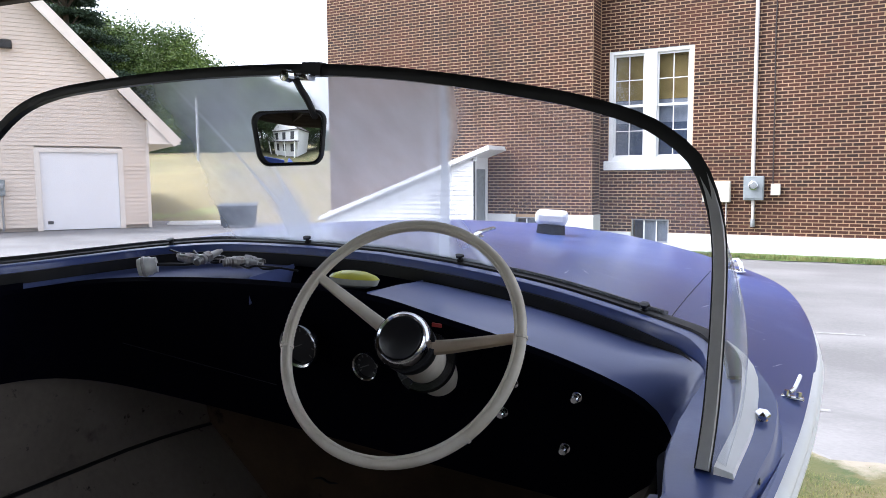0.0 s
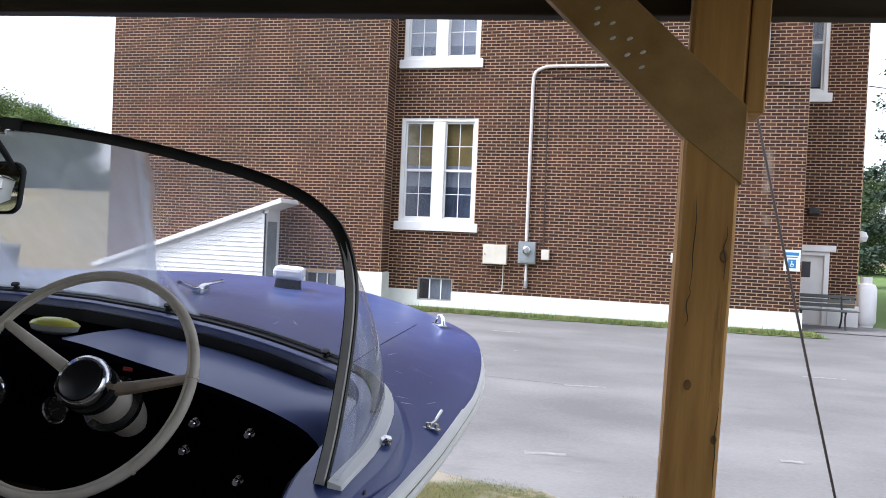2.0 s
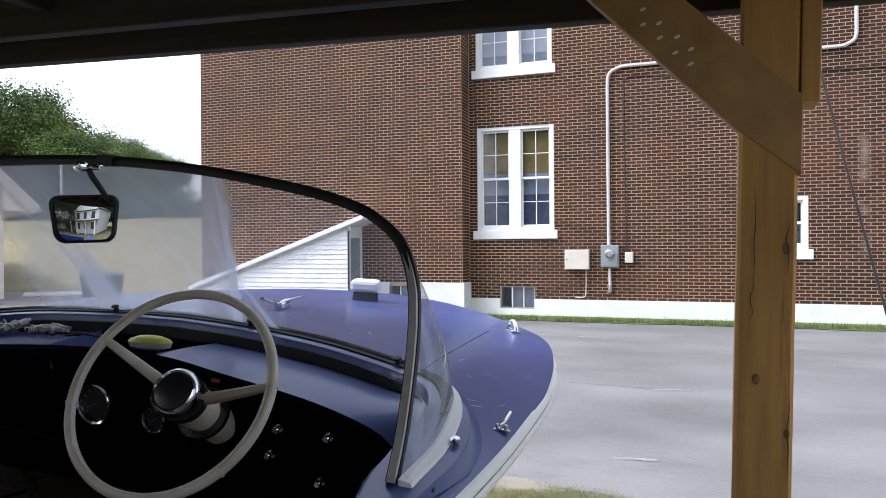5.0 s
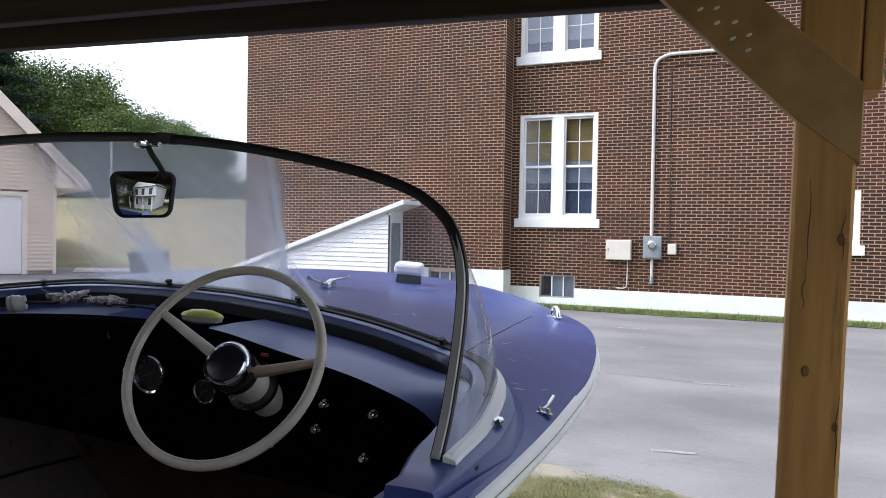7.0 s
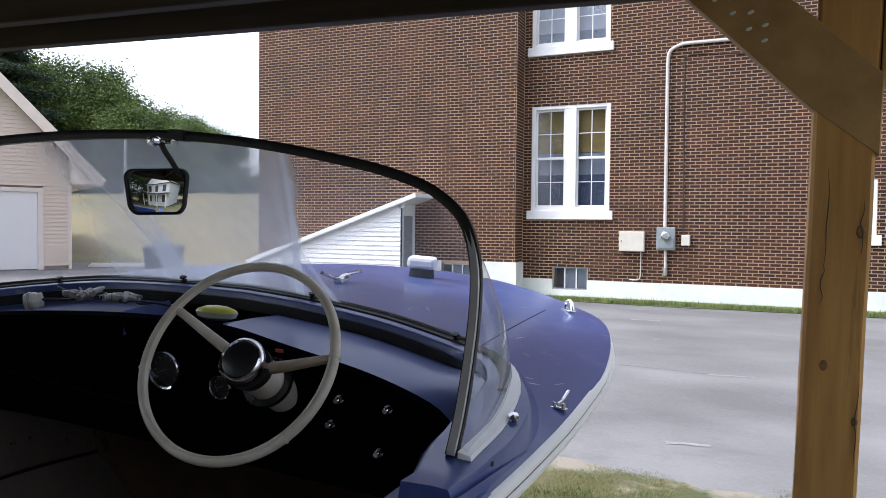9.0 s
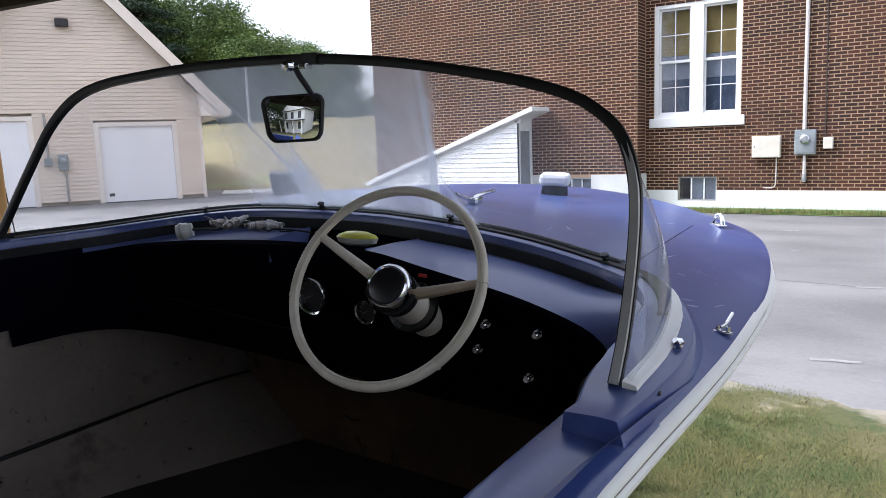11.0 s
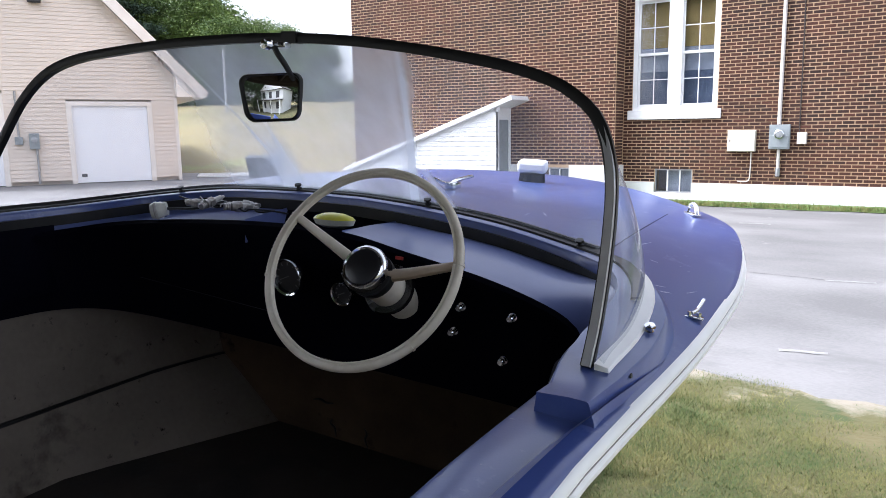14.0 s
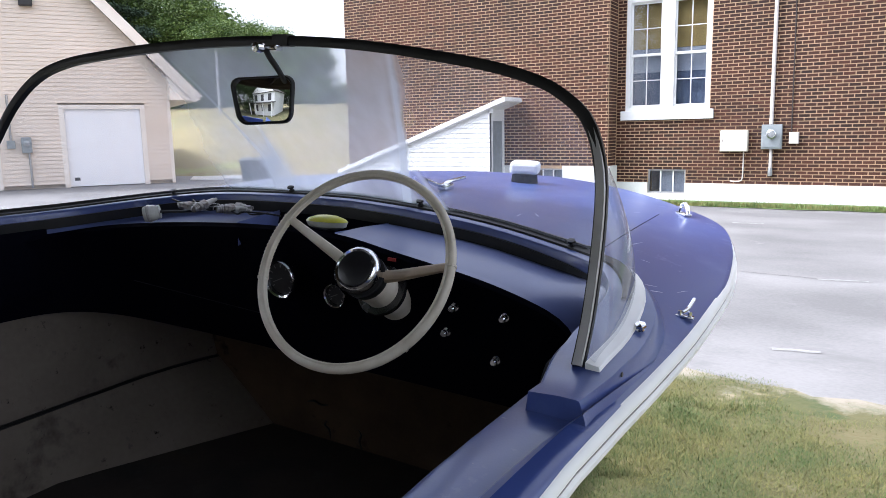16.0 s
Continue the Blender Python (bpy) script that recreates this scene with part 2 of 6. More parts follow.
def sandy_margin(m, y0, y1, colour):
    """Bare sand that takes over from the grass between y0 and y1, with a ragged edge."""
    n, l = m.node_tree.nodes, m.node_tree.links
    b = n["Principled BSDF"]
    co, sp, no, ad, mr, mx = (n.new("ShaderNode" + k) for k in ("TexCoord", "SeparateXYZ", "TexNoise", "Math", "MapRange", "Mix"))
    mx.data_type = "RGBA"
    no.inputs["Scale"].default_value, no.inputs["Detail"].default_value, no.inputs["Roughness"].default_value = 2.4, 7, 0.7
    l.new(co.outputs["Object"], sp.inputs[0])
    l.new(co.outputs["Object"], no.inputs["Vector"])
    ad.operation = "MULTIPLY_ADD"
    ad.inputs[1].default_value = 1.3
    l.new(no.outputs["Fac"], ad.inputs[0])
    l.new(sp.outputs["Y"], ad.inputs[2])
    mr.inputs["From Min"].default_value, mr.inputs["From Max"].default_value = y0 + 0.65, y1 + 0.65
    l.new(ad.outputs[0], mr.inputs["Value"])
    l.new(mr.outputs[0], mx.inputs["Factor"])
    l.new(b.inputs["Base Color"].links[0].from_socket, mx.inputs["A"])
    mx.inputs["B"].default_value = (*colour, 1)
    l.new(mx.outputs["Result"], b.inputs["Base Color"])


sandy_margin(soil, 7.62, 7.86, (0.22, 0.195, 0.15))
hill_grass = surface("dry_hill_grass", (0.20, 0.155, 0.065), (0.13, 0.115, 0.05), 0.09, 0.95, 0, 0.6, 4, 0.05, 0.6,
                     spots=[((0.17, 0.18, 0.06), 0.25, 0.58)], dist=0.05)
lawn_green = surface("green_lawn", (0.08, 0.14, 0.03), (0.11, 0.17, 0.04), 0.6, 0.95, 0, 0.8, 20, 0.05, 0.6, dist=0.02)
sand = surface("sandy_verge", (0.29, 0.245, 0.18), (0.20, 0.175, 0.13), 1.6, 0.95, 0, 0.8, 40, spots=[((0.15, 0.15, 0.07), 2.6, 0.60)], dist=0.008)
blade = surface("grass_blades", (0.048, 0.086, 0.014), (0.180, 0.160, 0.054), 3, 0.8, 0, 0, 60, per_piece=1.1)
leaf_a = surface("broad_leaves", (0.038, 0.082, 0.012), (0.118, 0.172, 0.028), 0.35, 0.7, 0, 0, 60, per_piece=0.7)
# Darker copy of leaf_a with the shade put into its colour.
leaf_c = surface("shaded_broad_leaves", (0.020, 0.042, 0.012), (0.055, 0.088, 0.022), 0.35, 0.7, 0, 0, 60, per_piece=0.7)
leaf_b = surface("spruce_needles", (0.012, 0.030, 0.016), (0.030, 0.058, 0.028), 0.5, 0.75, 0, 0, 60, per_piece=0.7)
bark = surface("bark", (0.06, 0.045, 0.035), (0.1, 0.08, 0.06), 6, 0.95, 0, 0.8, 30, stretch=(3, 3, 0.6))
lumber = surface("treated_pine", (0.60, 0.330, 0.100), (0.40, 0.205, 0.058), 5, 0.68, 0, 0.25, 60, 0.1, 0.4, stretch=(9, 9, 0.55),
                 spots=[((0.16, 0.08, 0.026), 2.2, 0.66)])
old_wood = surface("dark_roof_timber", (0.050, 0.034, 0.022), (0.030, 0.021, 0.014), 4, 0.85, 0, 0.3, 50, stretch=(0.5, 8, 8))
galv = surface("galvanised_steel", (0.42, 0.43, 0.44), (0.32, 0.33, 0.34), 20, 0.45, 0.8, 0.05, 80)
tyre_mat = surface("tyre_rubber", (0.02, 0.02, 0.02), (0.035, 0.035, 0.033), 10, 0.8, 0, 0.2, 60)


def glass(name, tint=(1, 1, 1), gloss=0.08, haze=0.0, haze_col=(0.75, 0.8, 0.9), streaks=()):
    """A thin pane: see-through, with mirror gloss, and a clouded film."""
    m, nt, n, l, b = nodes_of(name)
    n.remove(b)
    out = n["Material Output"]
    tr, gl, df = n.new("ShaderNodeBsdfTransparent"), n.new("ShaderNodeBsdfGlossy"), n.new("ShaderNodeBsdfDiffuse")
    tl, hz = n.new("ShaderNodeBsdfTranslucent"), n.new("ShaderNodeMixShader")
    tr.inputs["Color"].default_value = (*tint, 1)
    gl.inputs["Roughness"].default_value = 0.03
    df.inputs["Color"].default_value = tl.inputs["Color"].default_value = (*haze_col, 1)
    fr, pw, mul, m1, m2 = n.new("ShaderNodeLayerWeight"), n.new("ShaderNodeMath"), n.new("ShaderNodeMath"), n.new("ShaderNodeMixShader"), n.new("ShaderNodeMixShader")
    pw.operation, mul.operation = "POWER", "MULTIPLY_ADD"
    pw.inputs[1].default_value = 4.0
    mul.inputs[1].default_value, mul.inputs[2].default_value = 0.7 * gloss, 0.04 * gloss
    l.new(fr.outputs["Facing"], pw.inputs[0])
    l.new(pw.outputs[0], mul.inputs[0])
    l.new(tr.outputs[0], m1.inputs[1])
    l.new(gl.outputs[0], m1.inputs[2])
    l.new(mul.outputs[0], m1.inputs["Fac"])
    l.new(df.outputs[0], hz.inputs[1])
    l.new(tl.outputs[0], hz.inputs[2])
    last = m1.outputs[0]
    if haze:
        co, no, mr = n.new("ShaderNodeTexCoord"), n.new("ShaderNodeTexNoise"), n.new("ShaderNodeMapRange")
        mp = n.new("ShaderNodeMapping")
        mp.inputs["Scale"].default_value = (4.2, 4.2, 1.5)
        l.new(co.outputs["Object"], mp.inputs["Vector"])
        l.new(mp.outputs[0], no.inputs["Vector"])
        no.inputs["Scale"].default_value, no.inputs["Detail"].default_value = 1.6, 6
        mr.inputs["From Min"].default_value, mr.inputs["From Max"].default_value = 0.35, 0.75
        mr.inputs["To Min"].default_value, mr.inputs["To Max"].default_value = haze * 0.62, haze
        l.new(no.outputs["Fac"], mr.inputs["Value"])
        sep = n.new("ShaderNodeSeparateXYZ")
        l.new(co.outputs["Object"], sep.inputs[0])

        def calc(op, a, b2, c=None):
            q = n.new("ShaderNodeMath")
            q.operation = op
            for k, v in enumerate((a, b2, c)):
                if v is None:
                    continue
                if isinstance(v, (int, float)):
                    q.inputs[k].default_value = v
                else:
                    l.new(v, q.inputs[k])
            return q.outputs[0]
        # the film is thick in the middle, thin to port, and breaks off at a ragged line to starboard
        def ramp(v, a, b2):
            q = n.new("ShaderNodeMapRange")
            q.interpolation_type = "SMOOTHSTEP"
            q.inputs["From Min"].default_value, q.inputs["From Max"].default_value = a, b2
            l.new(v, q.inputs["Value"])
            return q.outputs[0]
        wave = calc("MULTIPLY_ADD", no.outputs["Fac"], 0.16, -0.08)
        brink = calc("MULTIPLY_ADD", sep.outputs["Z"], -0.42, sep.outputs["X"])
        west = ramp(calc("ADD", sep.outputs["X"], wave), -0.43, -0.24)
        east = calc("SUBTRACT", 1.0, ramp(calc("ADD", brink, wave), 0.095, 0.150))
        zone = calc("MULTIPLY_ADD", calc("MULTIPLY", west, east), 0.84, 0.16)
        fac = calc("MULTIPLY", mr.outputs[0], zone)
        # scratches and streaks, their glare put into the haze: x at the foot, slope, half width, from z, to z, strength
        for x0, sl2, hw, z0, z1, st in streaks:
            dz = calc("SUBTRACT", sep.outputs["Z"], z0)
            xc = calc("MULTIPLY_ADD", dz, sl2, x0)
            wob = calc("MULTIPLY_ADD", no.outputs["Fac"], hw * 1.6, -hw * 0.8)
            d2 = calc("ABSOLUTE", calc("ADD", calc("SUBTRACT", sep.outputs["X"], xc), wob), 0.0)
            q1 = n.new("ShaderNodeMapRange")
            q1.interpolation_type = "SMOOTHSTEP"
            q1.inputs["From Min"].default_value, q1.inputs["From Max"].default_value = 0.0, hw
            q1.inputs["To Min"].default_value, q1.inputs["To Max"].default_value = st, 0.0
            l.new(d2, q1.inputs["Value"])
            q2 = n.new("ShaderNodeMapRange")
            q2.interpolation_type = "SMOOTHSTEP"
            q2.inputs["From Min"].default_value, q2.inputs["From Max"].default_value = z0, z1
            q2.inputs["To Min"].default_value, q2.inputs["To Max"].default_value = 1.0, 0.0
            l.new(sep.outputs["Z"], q2.inputs["Value"])
            fac = calc("ADD", fac, calc("MULTIPLY", q1.outputs[0], q2.outputs[0]))
        lim = n.new("ShaderNodeClamp")
        lim.inputs["Max"].default_value = 0.9
        l.new(fac, lim.inputs["Value"])
        l.new(last, m2.inputs[1])
        l.new(hz.outputs[0], m2.inputs[2])
        l.new(lim.outputs[0], m2.inputs["Fac"])
        last = m2.outputs[0]
    l.new(last, out.inputs["Surface"])
    return m


plexi = glass("clouded_acrylic", (0.94, 0.95, 0.97), 1.0, 0.74, (0.82, 0.88, 0.98),
              ((-0.208, -0.02, 0.058, 0.02, 0.25, 0.95), (-0.195, 0.06, 0.010, 0.03, 0.34, 0.45), (-0.225, -0.30, 0.008, 0.14, 0.40, 0.35), (0.152, 0.42, 0.015, 0.10, 0.50, 0.90), (0.135, 0.42, 0.050, 0.06, 0.50, 0.22),
               (0.230, -0.45, 0.020, 0.05, 0.22, 0.45), (0.20, 0.1, 0.09, 0.01, 0.15, 0.30)))
pane_glass = glass("window_pane_glass", (0.85, 0.87, 0.9), 1.3)
mirror_mat, _, _, _, mb = nodes_of("silvered_mirror")
mb.inputs["Base Color"].default_value, mb.inputs["Metallic"].default_value, mb.inputs["Roughness"].default_value = (0.8, 0.82, 0.82, 1), 1, 0.015

# ---- mesh tools ----


def link(name, bm, material, parent=None, label="", smooth=False):
    me = bpy.data.meshes.new(name)
    bm.normal_update()
    bm.to_mesh(me)
    bm.free()
    me.materials.append(material)
    if smooth:
        me.shade_smooth()
        me.set_sharp_from_angle(angle=radians(38))
    ob = new(name, me)
    if parent is not None:
        ob.parent = parent
    if label:
        ob["label"] = label
    return ob


def part(name, bm, material, parent, label="", smooth=False):
    return link(name, bm, material, parent, label, smooth)


def thing(name, m, label, category, group="", kind=""):
    ob = new(name)
    ob.empty_display_size = 0.1
    ob.matrix_world = m
    return tagged(ob, label, category, group, kind)


def box(x0, x1, y0, y1, z0, z1, bevel=0.0, bm=None, m=None):
    b2 = bmesh.new()
    bmesh.ops.create_cube(b2, size=1)
    for v in b2.verts:
        v.co = Vector(((x0 + x1) / 2 + v.co.x * (x1 - x0), (y0 + y1) / 2 + v.co.y * (y1 - y0), (z0 + z1) / 2 + v.co.z * (z1 - z0)))
    if bevel:
        bmesh.ops.bevel(b2, geom=b2.edges[:], offset=bevel, segments=2, affect="EDGES", profile=0.5)
    if m is not None:
        bmesh.ops.transform(b2, matrix=m, verts=b2.verts)
    if bm is None:
        return b2
    return merge(bm, b2)


def merge(bm, b2):
    me = bpy.data.meshes.new("tmp")
    b2.to_mesh(me)
    b2.free()
    bm.from_mesh(me)
    bpy.data.meshes.remove(me)
    return bm


def lathe(profile, seg=24, m=None, bm=None):
    """profile: (radius, height) pairs turned about z."""
    bm = bm or bmesh.new()
    rings = []
    for r, z in profile:
        if r < 1e-6:
            rings.append([bm.verts.new((0, 0, z))])
        else:
            rings.append([bm.verts.new((r * math.cos(2 * math.pi * k / seg), r * math.sin(2 * math.pi * k / seg), z)) for k in range(seg)])
    made = [v for r in rings for v in r]
    for a, b in zip(rings, rings[1:]):
        for k in range(seg):
            q = [a[k % len(a)], a[(k + 1) % len(a)], b[(k + 1) % len(b)], b[k % len(b)]]
            q = list(dict.fromkeys(q))
            if len(q) > 2:
                bm.faces.new(q)
    if m is not None:
        bmesh.ops.transform(bm, matrix=m, verts=made)
    return bm


def spline(points, n):
    """n points evenly along a smooth line through the points."""
    p = [Vector(q) for q in points]
    fine_pts = []
    for i in range(len(p) - 1):
        a, b, c, d = p[max(i - 1, 0)], p[i], p[i + 1], p[min(i + 2, len(p) - 1)]
        for k in range(16):
            t = k / 16
            fine_pts.append(0.5 * ((2 * b) + (c - a) * t + (2 * a - 5 * b + 4 * c - d) * t * t + (3 * b - a - 3 * c + d) * t ** 3))
    fine_pts.append(p[-1])
    lens = [0.0]
    for a, b in zip(fine_pts, fine_pts[1:]):
        lens.append(lens[-1] + (b - a).length)
    out, j = [], 0
    for k in range(n):
        s = lens[-1] * k / (n - 1)
        while j < len(lens) - 2 and lens[j + 1] < s:
            j += 1
        f = (s - lens[j]) / max(lens[j + 1] - lens[j], 1e-9)
        out.append(fine_pts[j].lerp(fine_pts[j + 1], min(f, 1)))
    return out


def sweep(path, section, up=(0, 0, 1), closed=False, caps=True, bm=None, scale=None):
    """Sweep a closed section of (side, up) pairs along a path. side points to the right of the way."""
    bm = bm or bmesh.new()
    rings = []
    n = len(path)
    for i, p in enumerate(path):
        a = path[(i - 1) % n] if closed else path[max(i - 1, 0)]
        b = path[(i + 1) % n] if closed else path[min(i + 1, n - 1)]
        t = (b - a).normalized()
        u = Vector(up[i]) if isinstance(up, list) else Vector(up)
        s = t.cross(u).normalized()
        u2 = s.cross(t)
        k = scale[i] if scale else 1
        rings.append([bm.verts.new(p + s * (x * k) + u2 * (y * k)) for x, y in section])
    m = len(section)
    for i in range(n if closed else n - 1):
        a, b = rings[i], rings[(i + 1) % n]
        for k in range(m):
            bm.faces.new((a[k], a[(k + 1) % m], b[(k + 1) % m], b[k]))
    if caps and not closed:
        bm.faces.new(rings[0][::-1])
        bm.faces.new(rings[-1])
    return bm


def circle(r, n=10, ry=None):
    return [(r * math.cos(2 * math.pi * k / n), (ry or r) * math.sin(2 * math.pi * k / n)) for k in range(n)]


def grid(rows, bm=None, flip=False):
    """A sheet through rows of points of equal length."""
    bm = bm or bmesh.new()
    vs = [[bm.verts.new(p) for p in r] for r in rows]
    for a, b in zip(vs, vs[1:]):
        for k in range(len(a) - 1):
            q = (a[k], a[k + 1], b[k + 1], b[k])
            bm.faces.new(q[::-1] if flip else q)
    return bm


def thick(bm, t):
    """Give an open sheet a thickness, against its normals for t > 0."""
    bm.normal_update()
    bmesh.ops.solidify(bm, geom=bm.faces[:], thickness=t)
    return bm

# ---- the ground ----
def slab(name, x0, x1, y0, y1, z, material, label, nx=1, ny=1, wob=0.0, category="ground", skirt=False):
    rows = []
    for j in range(ny + 1):
        r = []
        for i in range(nx + 1):
            x, y = x0 + (x1 - x0) * i / nx, y0 + (y1 - y0) * j / ny
            if wob and (j in (0, ny)):
                y += wob * noise.noise((x * 0.9, y, 1.7)) + wob * 0.5 * noise.noise((x * 3.1, y, 4.7)) + wob * 0.3 * noise.noise((x * 8.3, y, 2.2))
            r.append((x, y, z + (0.0025 * noise.noise((x * 0.8, y * 0.8, 0)) if nx > 8 and ny > 8 else 0)))
        rows.append(r)
    if skirt:
        rows.insert(0, [(x, y - 0.05 - 0.02 * noise.noise((x * 6, 0, 0)), z - 0.012) for x, y, z in rows[0]])
    return tagged(link(name, grid(rows), material), label, category, kind="structure")


slab("ground", -900, 900, -700, 900, -0.06, hill_grass, "pale dry grassland that reaches the horizon")
slab("road", -60, 40, 7.84, 40, -0.007, asphalt, "worn grey asphalt parking yard with cracks", 900, 1, 0.20, "asphalt", True)
slab("lawn", -40, 30, -24, 8.3, -0.012, soil, "patchy dry grass and sandy soil by the carport", 60, 40, 0.0, "lawn")
slab("lawn_strip", -7.0, 3.3, 17.75, 19.1, 0.006, lawn_green, "narrow strip of mown green grass along the building", 60, 1, 0.10, "lawn")
slab("lawn_side", 4.6, 60, 20.6, 120, 0.004, lawn_green, "mown green lawn beside the brick building", 30, 1, 0.5, "lawn")
slab("path_slab", 2.9, 9.0, 18.9, 20.6, 0.008, asphalt, "grey paved path by the side door", 10, 1, 0.1, "path")

# the dry slope behind the garage
rows = []
for j in range(13):
    y = 22.5 + 40 * j / 12
    rows.append([(x, y + 0.15 * (x + 20), -0.05 + 4.6 * min(1, (j / 12)) ** 0.8 + 0.25 * noise.noise((x * 0.08, y * 0.1, 3))) for x in range(-110, -6, 4)])
tagged(link("hillside", grid(rows), hill_grass, smooth=True), "dry yellow grass slope rising behind the yard", "hillside", kind="structure")

# worn parking lines
def line_mark(x, y, ln, w, rz):
    bm = bmesh.new()
    n = 14
    rnd = random.Random(int(x * 100 + y * 10))
    top = [bm.verts.new((-ln / 2 + ln * k / n, w / 2 * rnd.uniform(0.5, 1), 0)) for k in range(n + 1)]
    bot = [bm.verts.new((-ln / 2 + ln * k / n, -w / 2 * rnd.uniform(0.5, 1), 0)) for k in range(n + 1)]
    for k in range(n):
        bm.faces.new((bot[k], bot[k + 1], top[k + 1], top[k]))
    ob = link("parking_line", bm, line_paint)
    ob.matrix_world = pose(x, y, -0.003, 0, 0, rz)
    return tagged(ob, "faded white paint line on the asphalt", "road marking", "parking lines", "structure")


for lx, ly, ln, lw, rz in ((-0.70, 11.28, 0.44, 0.08, 9), (-0.84, 8.60, 0.30, 0.08, 9), (-2.23, 15.49, 0.46, 0.12, 4), (2.1, 13.2, 0.5, 0.1, 5), (0.9, 9.1, 0.16, 0.09, 0), (-3.3, 15.6, 0.5, 0.1, 2)):
    line_mark(lx, ly, ln, lw, rz)

def crack_line(points, w, seed):
    """A tarred, ragged crack in the asphalt."""
    rnd = random.Random(seed)
    line = spline([(x, y, 0) for x, y in points], 90)
    bm = bmesh.new()
    a = [bm.verts.new((p.x, p.y + rnd.uniform(-0.4, 0.4) * w + w * rnd.uniform(0.2, 1), -0.0035)) for p in line]
    b = [bm.verts.new((p.x, v.co.y - w * rnd.uniform(0.4, 1.6), -0.0035)) for p, v in zip(line, a)]
    for k in range(len(line) - 1):
        bm.faces.new((b[k], b[k + 1], a[k + 1], a[k]))
    return tagged(link("asphalt_crack", bm, tar), "thin dark ragged crack across the asphalt", "crack", kind="structure")


tar = surface("cracked_tar", (0.065, 0.063, 0.061), (0.10, 0.097, 0.095), 6, 0.9, 0, 0.3, 60)
crack_line([(-4.6, 11.9), (-3.1, 11.52), (-2.08, 11.40), (-1.5, 11.33), (-0.93, 11.27)], 0.014, 3)

# ---- brick school building ----
YM, YL, YR = 18.9, 18.4, 20.5       # faces of the middle, the projecting and the set-back part
CH, BW, JO = 0.0677, 0.203, 0.0165   # course height, brick length with joint, joint
TOP = 10.2


def holes_cut(x0, x1, spans):
    out = [(x0, x1)]
    for a, b in spans:
        nxt = []
        for p, q in out:
            if b <= p or a >= q:
                nxt.append((p, q))
            else:
                if a - p > 0.03:
                    nxt.append((p, a))
                if q - b > 0.03:
                    nxt.append((b, q))
        out = nxt
    return out


def brick_list(x0, x1, z0, z1, holes):
    """Centres and lengths of the bricks of a running bond, cut at the openings."""
    out = []
    k = 0
    z = z0
    while z < z1 - 0.02:
        spans = [(a, b) for a, b, c, d in holes if c < z + CH * 0.6 and d > z + CH * 0.4]
        off = (0, 0.5)[k % 2] * BW
        for p, q in holes_cut(x0, x1, spans):
            i = math.floor((p - x0 - off) / BW)
            while True:
                a, b = x0 + off + i * BW, x0 + off + (i + 1) * BW
                i += 1
                if a >= q:
                    break
                a2, b2 = max(a, p), min(b, q)
                if b2 - a2 > 0.03:
                    out.append(((a2 + b2) / 2, z + CH / 2, b2 - a2 - JO))
        z += CH
        k += 1
    return out


def brick_mesh(items, axis, plane, sign, rnd):
    """One mesh of all the bricks of a face: axis 'x' or 'y' along the wall, sign of its outward normal."""
    vs, fs = [], []
    h = (CH - JO) / 2
    for c, z, ln in items:
        d = 0.008 + rnd.uniform(-0.0025, 0.0025)
        o = len(vs)
        for dep, sh in ((0.0, 0.0), (d, 0.0025)):
            for sx, sz in ((-1, -1), (1, -1), (1, 1), (-1, 1)):
                a, w, zz = c + sx * (ln / 2 - sh), plane + sign * dep, z + sz * (h - sh)
                vs.append((a, w, zz) if axis == "x" else (w, a, zz))
        fs += [(o + 4, o + 5, o + 6, o + 7)] + [(o + k, o + (k + 1) % 4, o + 4 + (k + 1) % 4, o + 4 + k) for k in range(4)]
    me = bpy.data.meshes.new("brickwork")
    me.from_pydata(vs, [], fs)
    me.update()
    bm = bmesh.new()
    bm.from_mesh(me)
    bpy.data.meshes.remove(me)
    bmesh.ops.recalc_face_normals(bm, faces=bm.faces[:])
    return bm


def wall_with_holes(name, x0, x1, y0, y1, z0, z1, holes, label):
    """A wall of masonry with openings right through it."""
    xs = sorted({x0, x1, *[v for h in holes for v in h[:2]]})
    zs = sorted({z0, z1, *[v for h in holes for v in h[2:]]})
    bm = bmesh.new()
    for a, b in zip(xs, xs[1:]):
        for c, d in zip(zs, zs[1:]):
            if not any(h[0] <= a and b <= h[1] and h[2] <= c and d <= h[3] for h in holes):
                box(a, b, y0, y1, c, d, bm=bm)
    bmesh.ops.remove_doubles(bm, verts=bm.verts[:], dist=1e-5)
    return tagged(link(name, bm, mortar), label, "brick wall", kind="structure")


main_holes = [(-5.30, -3.57, 1.86, 4.17), (-5.32, -3.60, 5.44, 7.75), (-4.78, -4.0, 0.14, 0.64), (0.64, 1.37, 1.41, 2.45), (-0.6, 0.2, 6.6, 7.9)]
left_holes = [(-7.24, -6.50, 0.34, 0.66)]
right_holes = [(3.0, 3.90, 0.02, 1.58), (2.9, 3.70, 4.98, 7.2)]
wall_middle = wall_with_holes("wall_middle", -5.6, 3.01, YM, YM + 0.32, 0.0, TOP, main_holes, "dark brown-red brick wall in running bond with tan joints")
wall_left = wall_with_holes("wall_left", -12.45, -5.50, YL, YL + 0.82, 0.0, TOP, left_holes, "blank brown-red brick wall of the projecting wing")
wall_right = wall_with_holes("wall_right", 2.6, 4.47, YR, YR + 0.32, 0.0, TOP, right_holes, "set-back brick wall with a white side door")
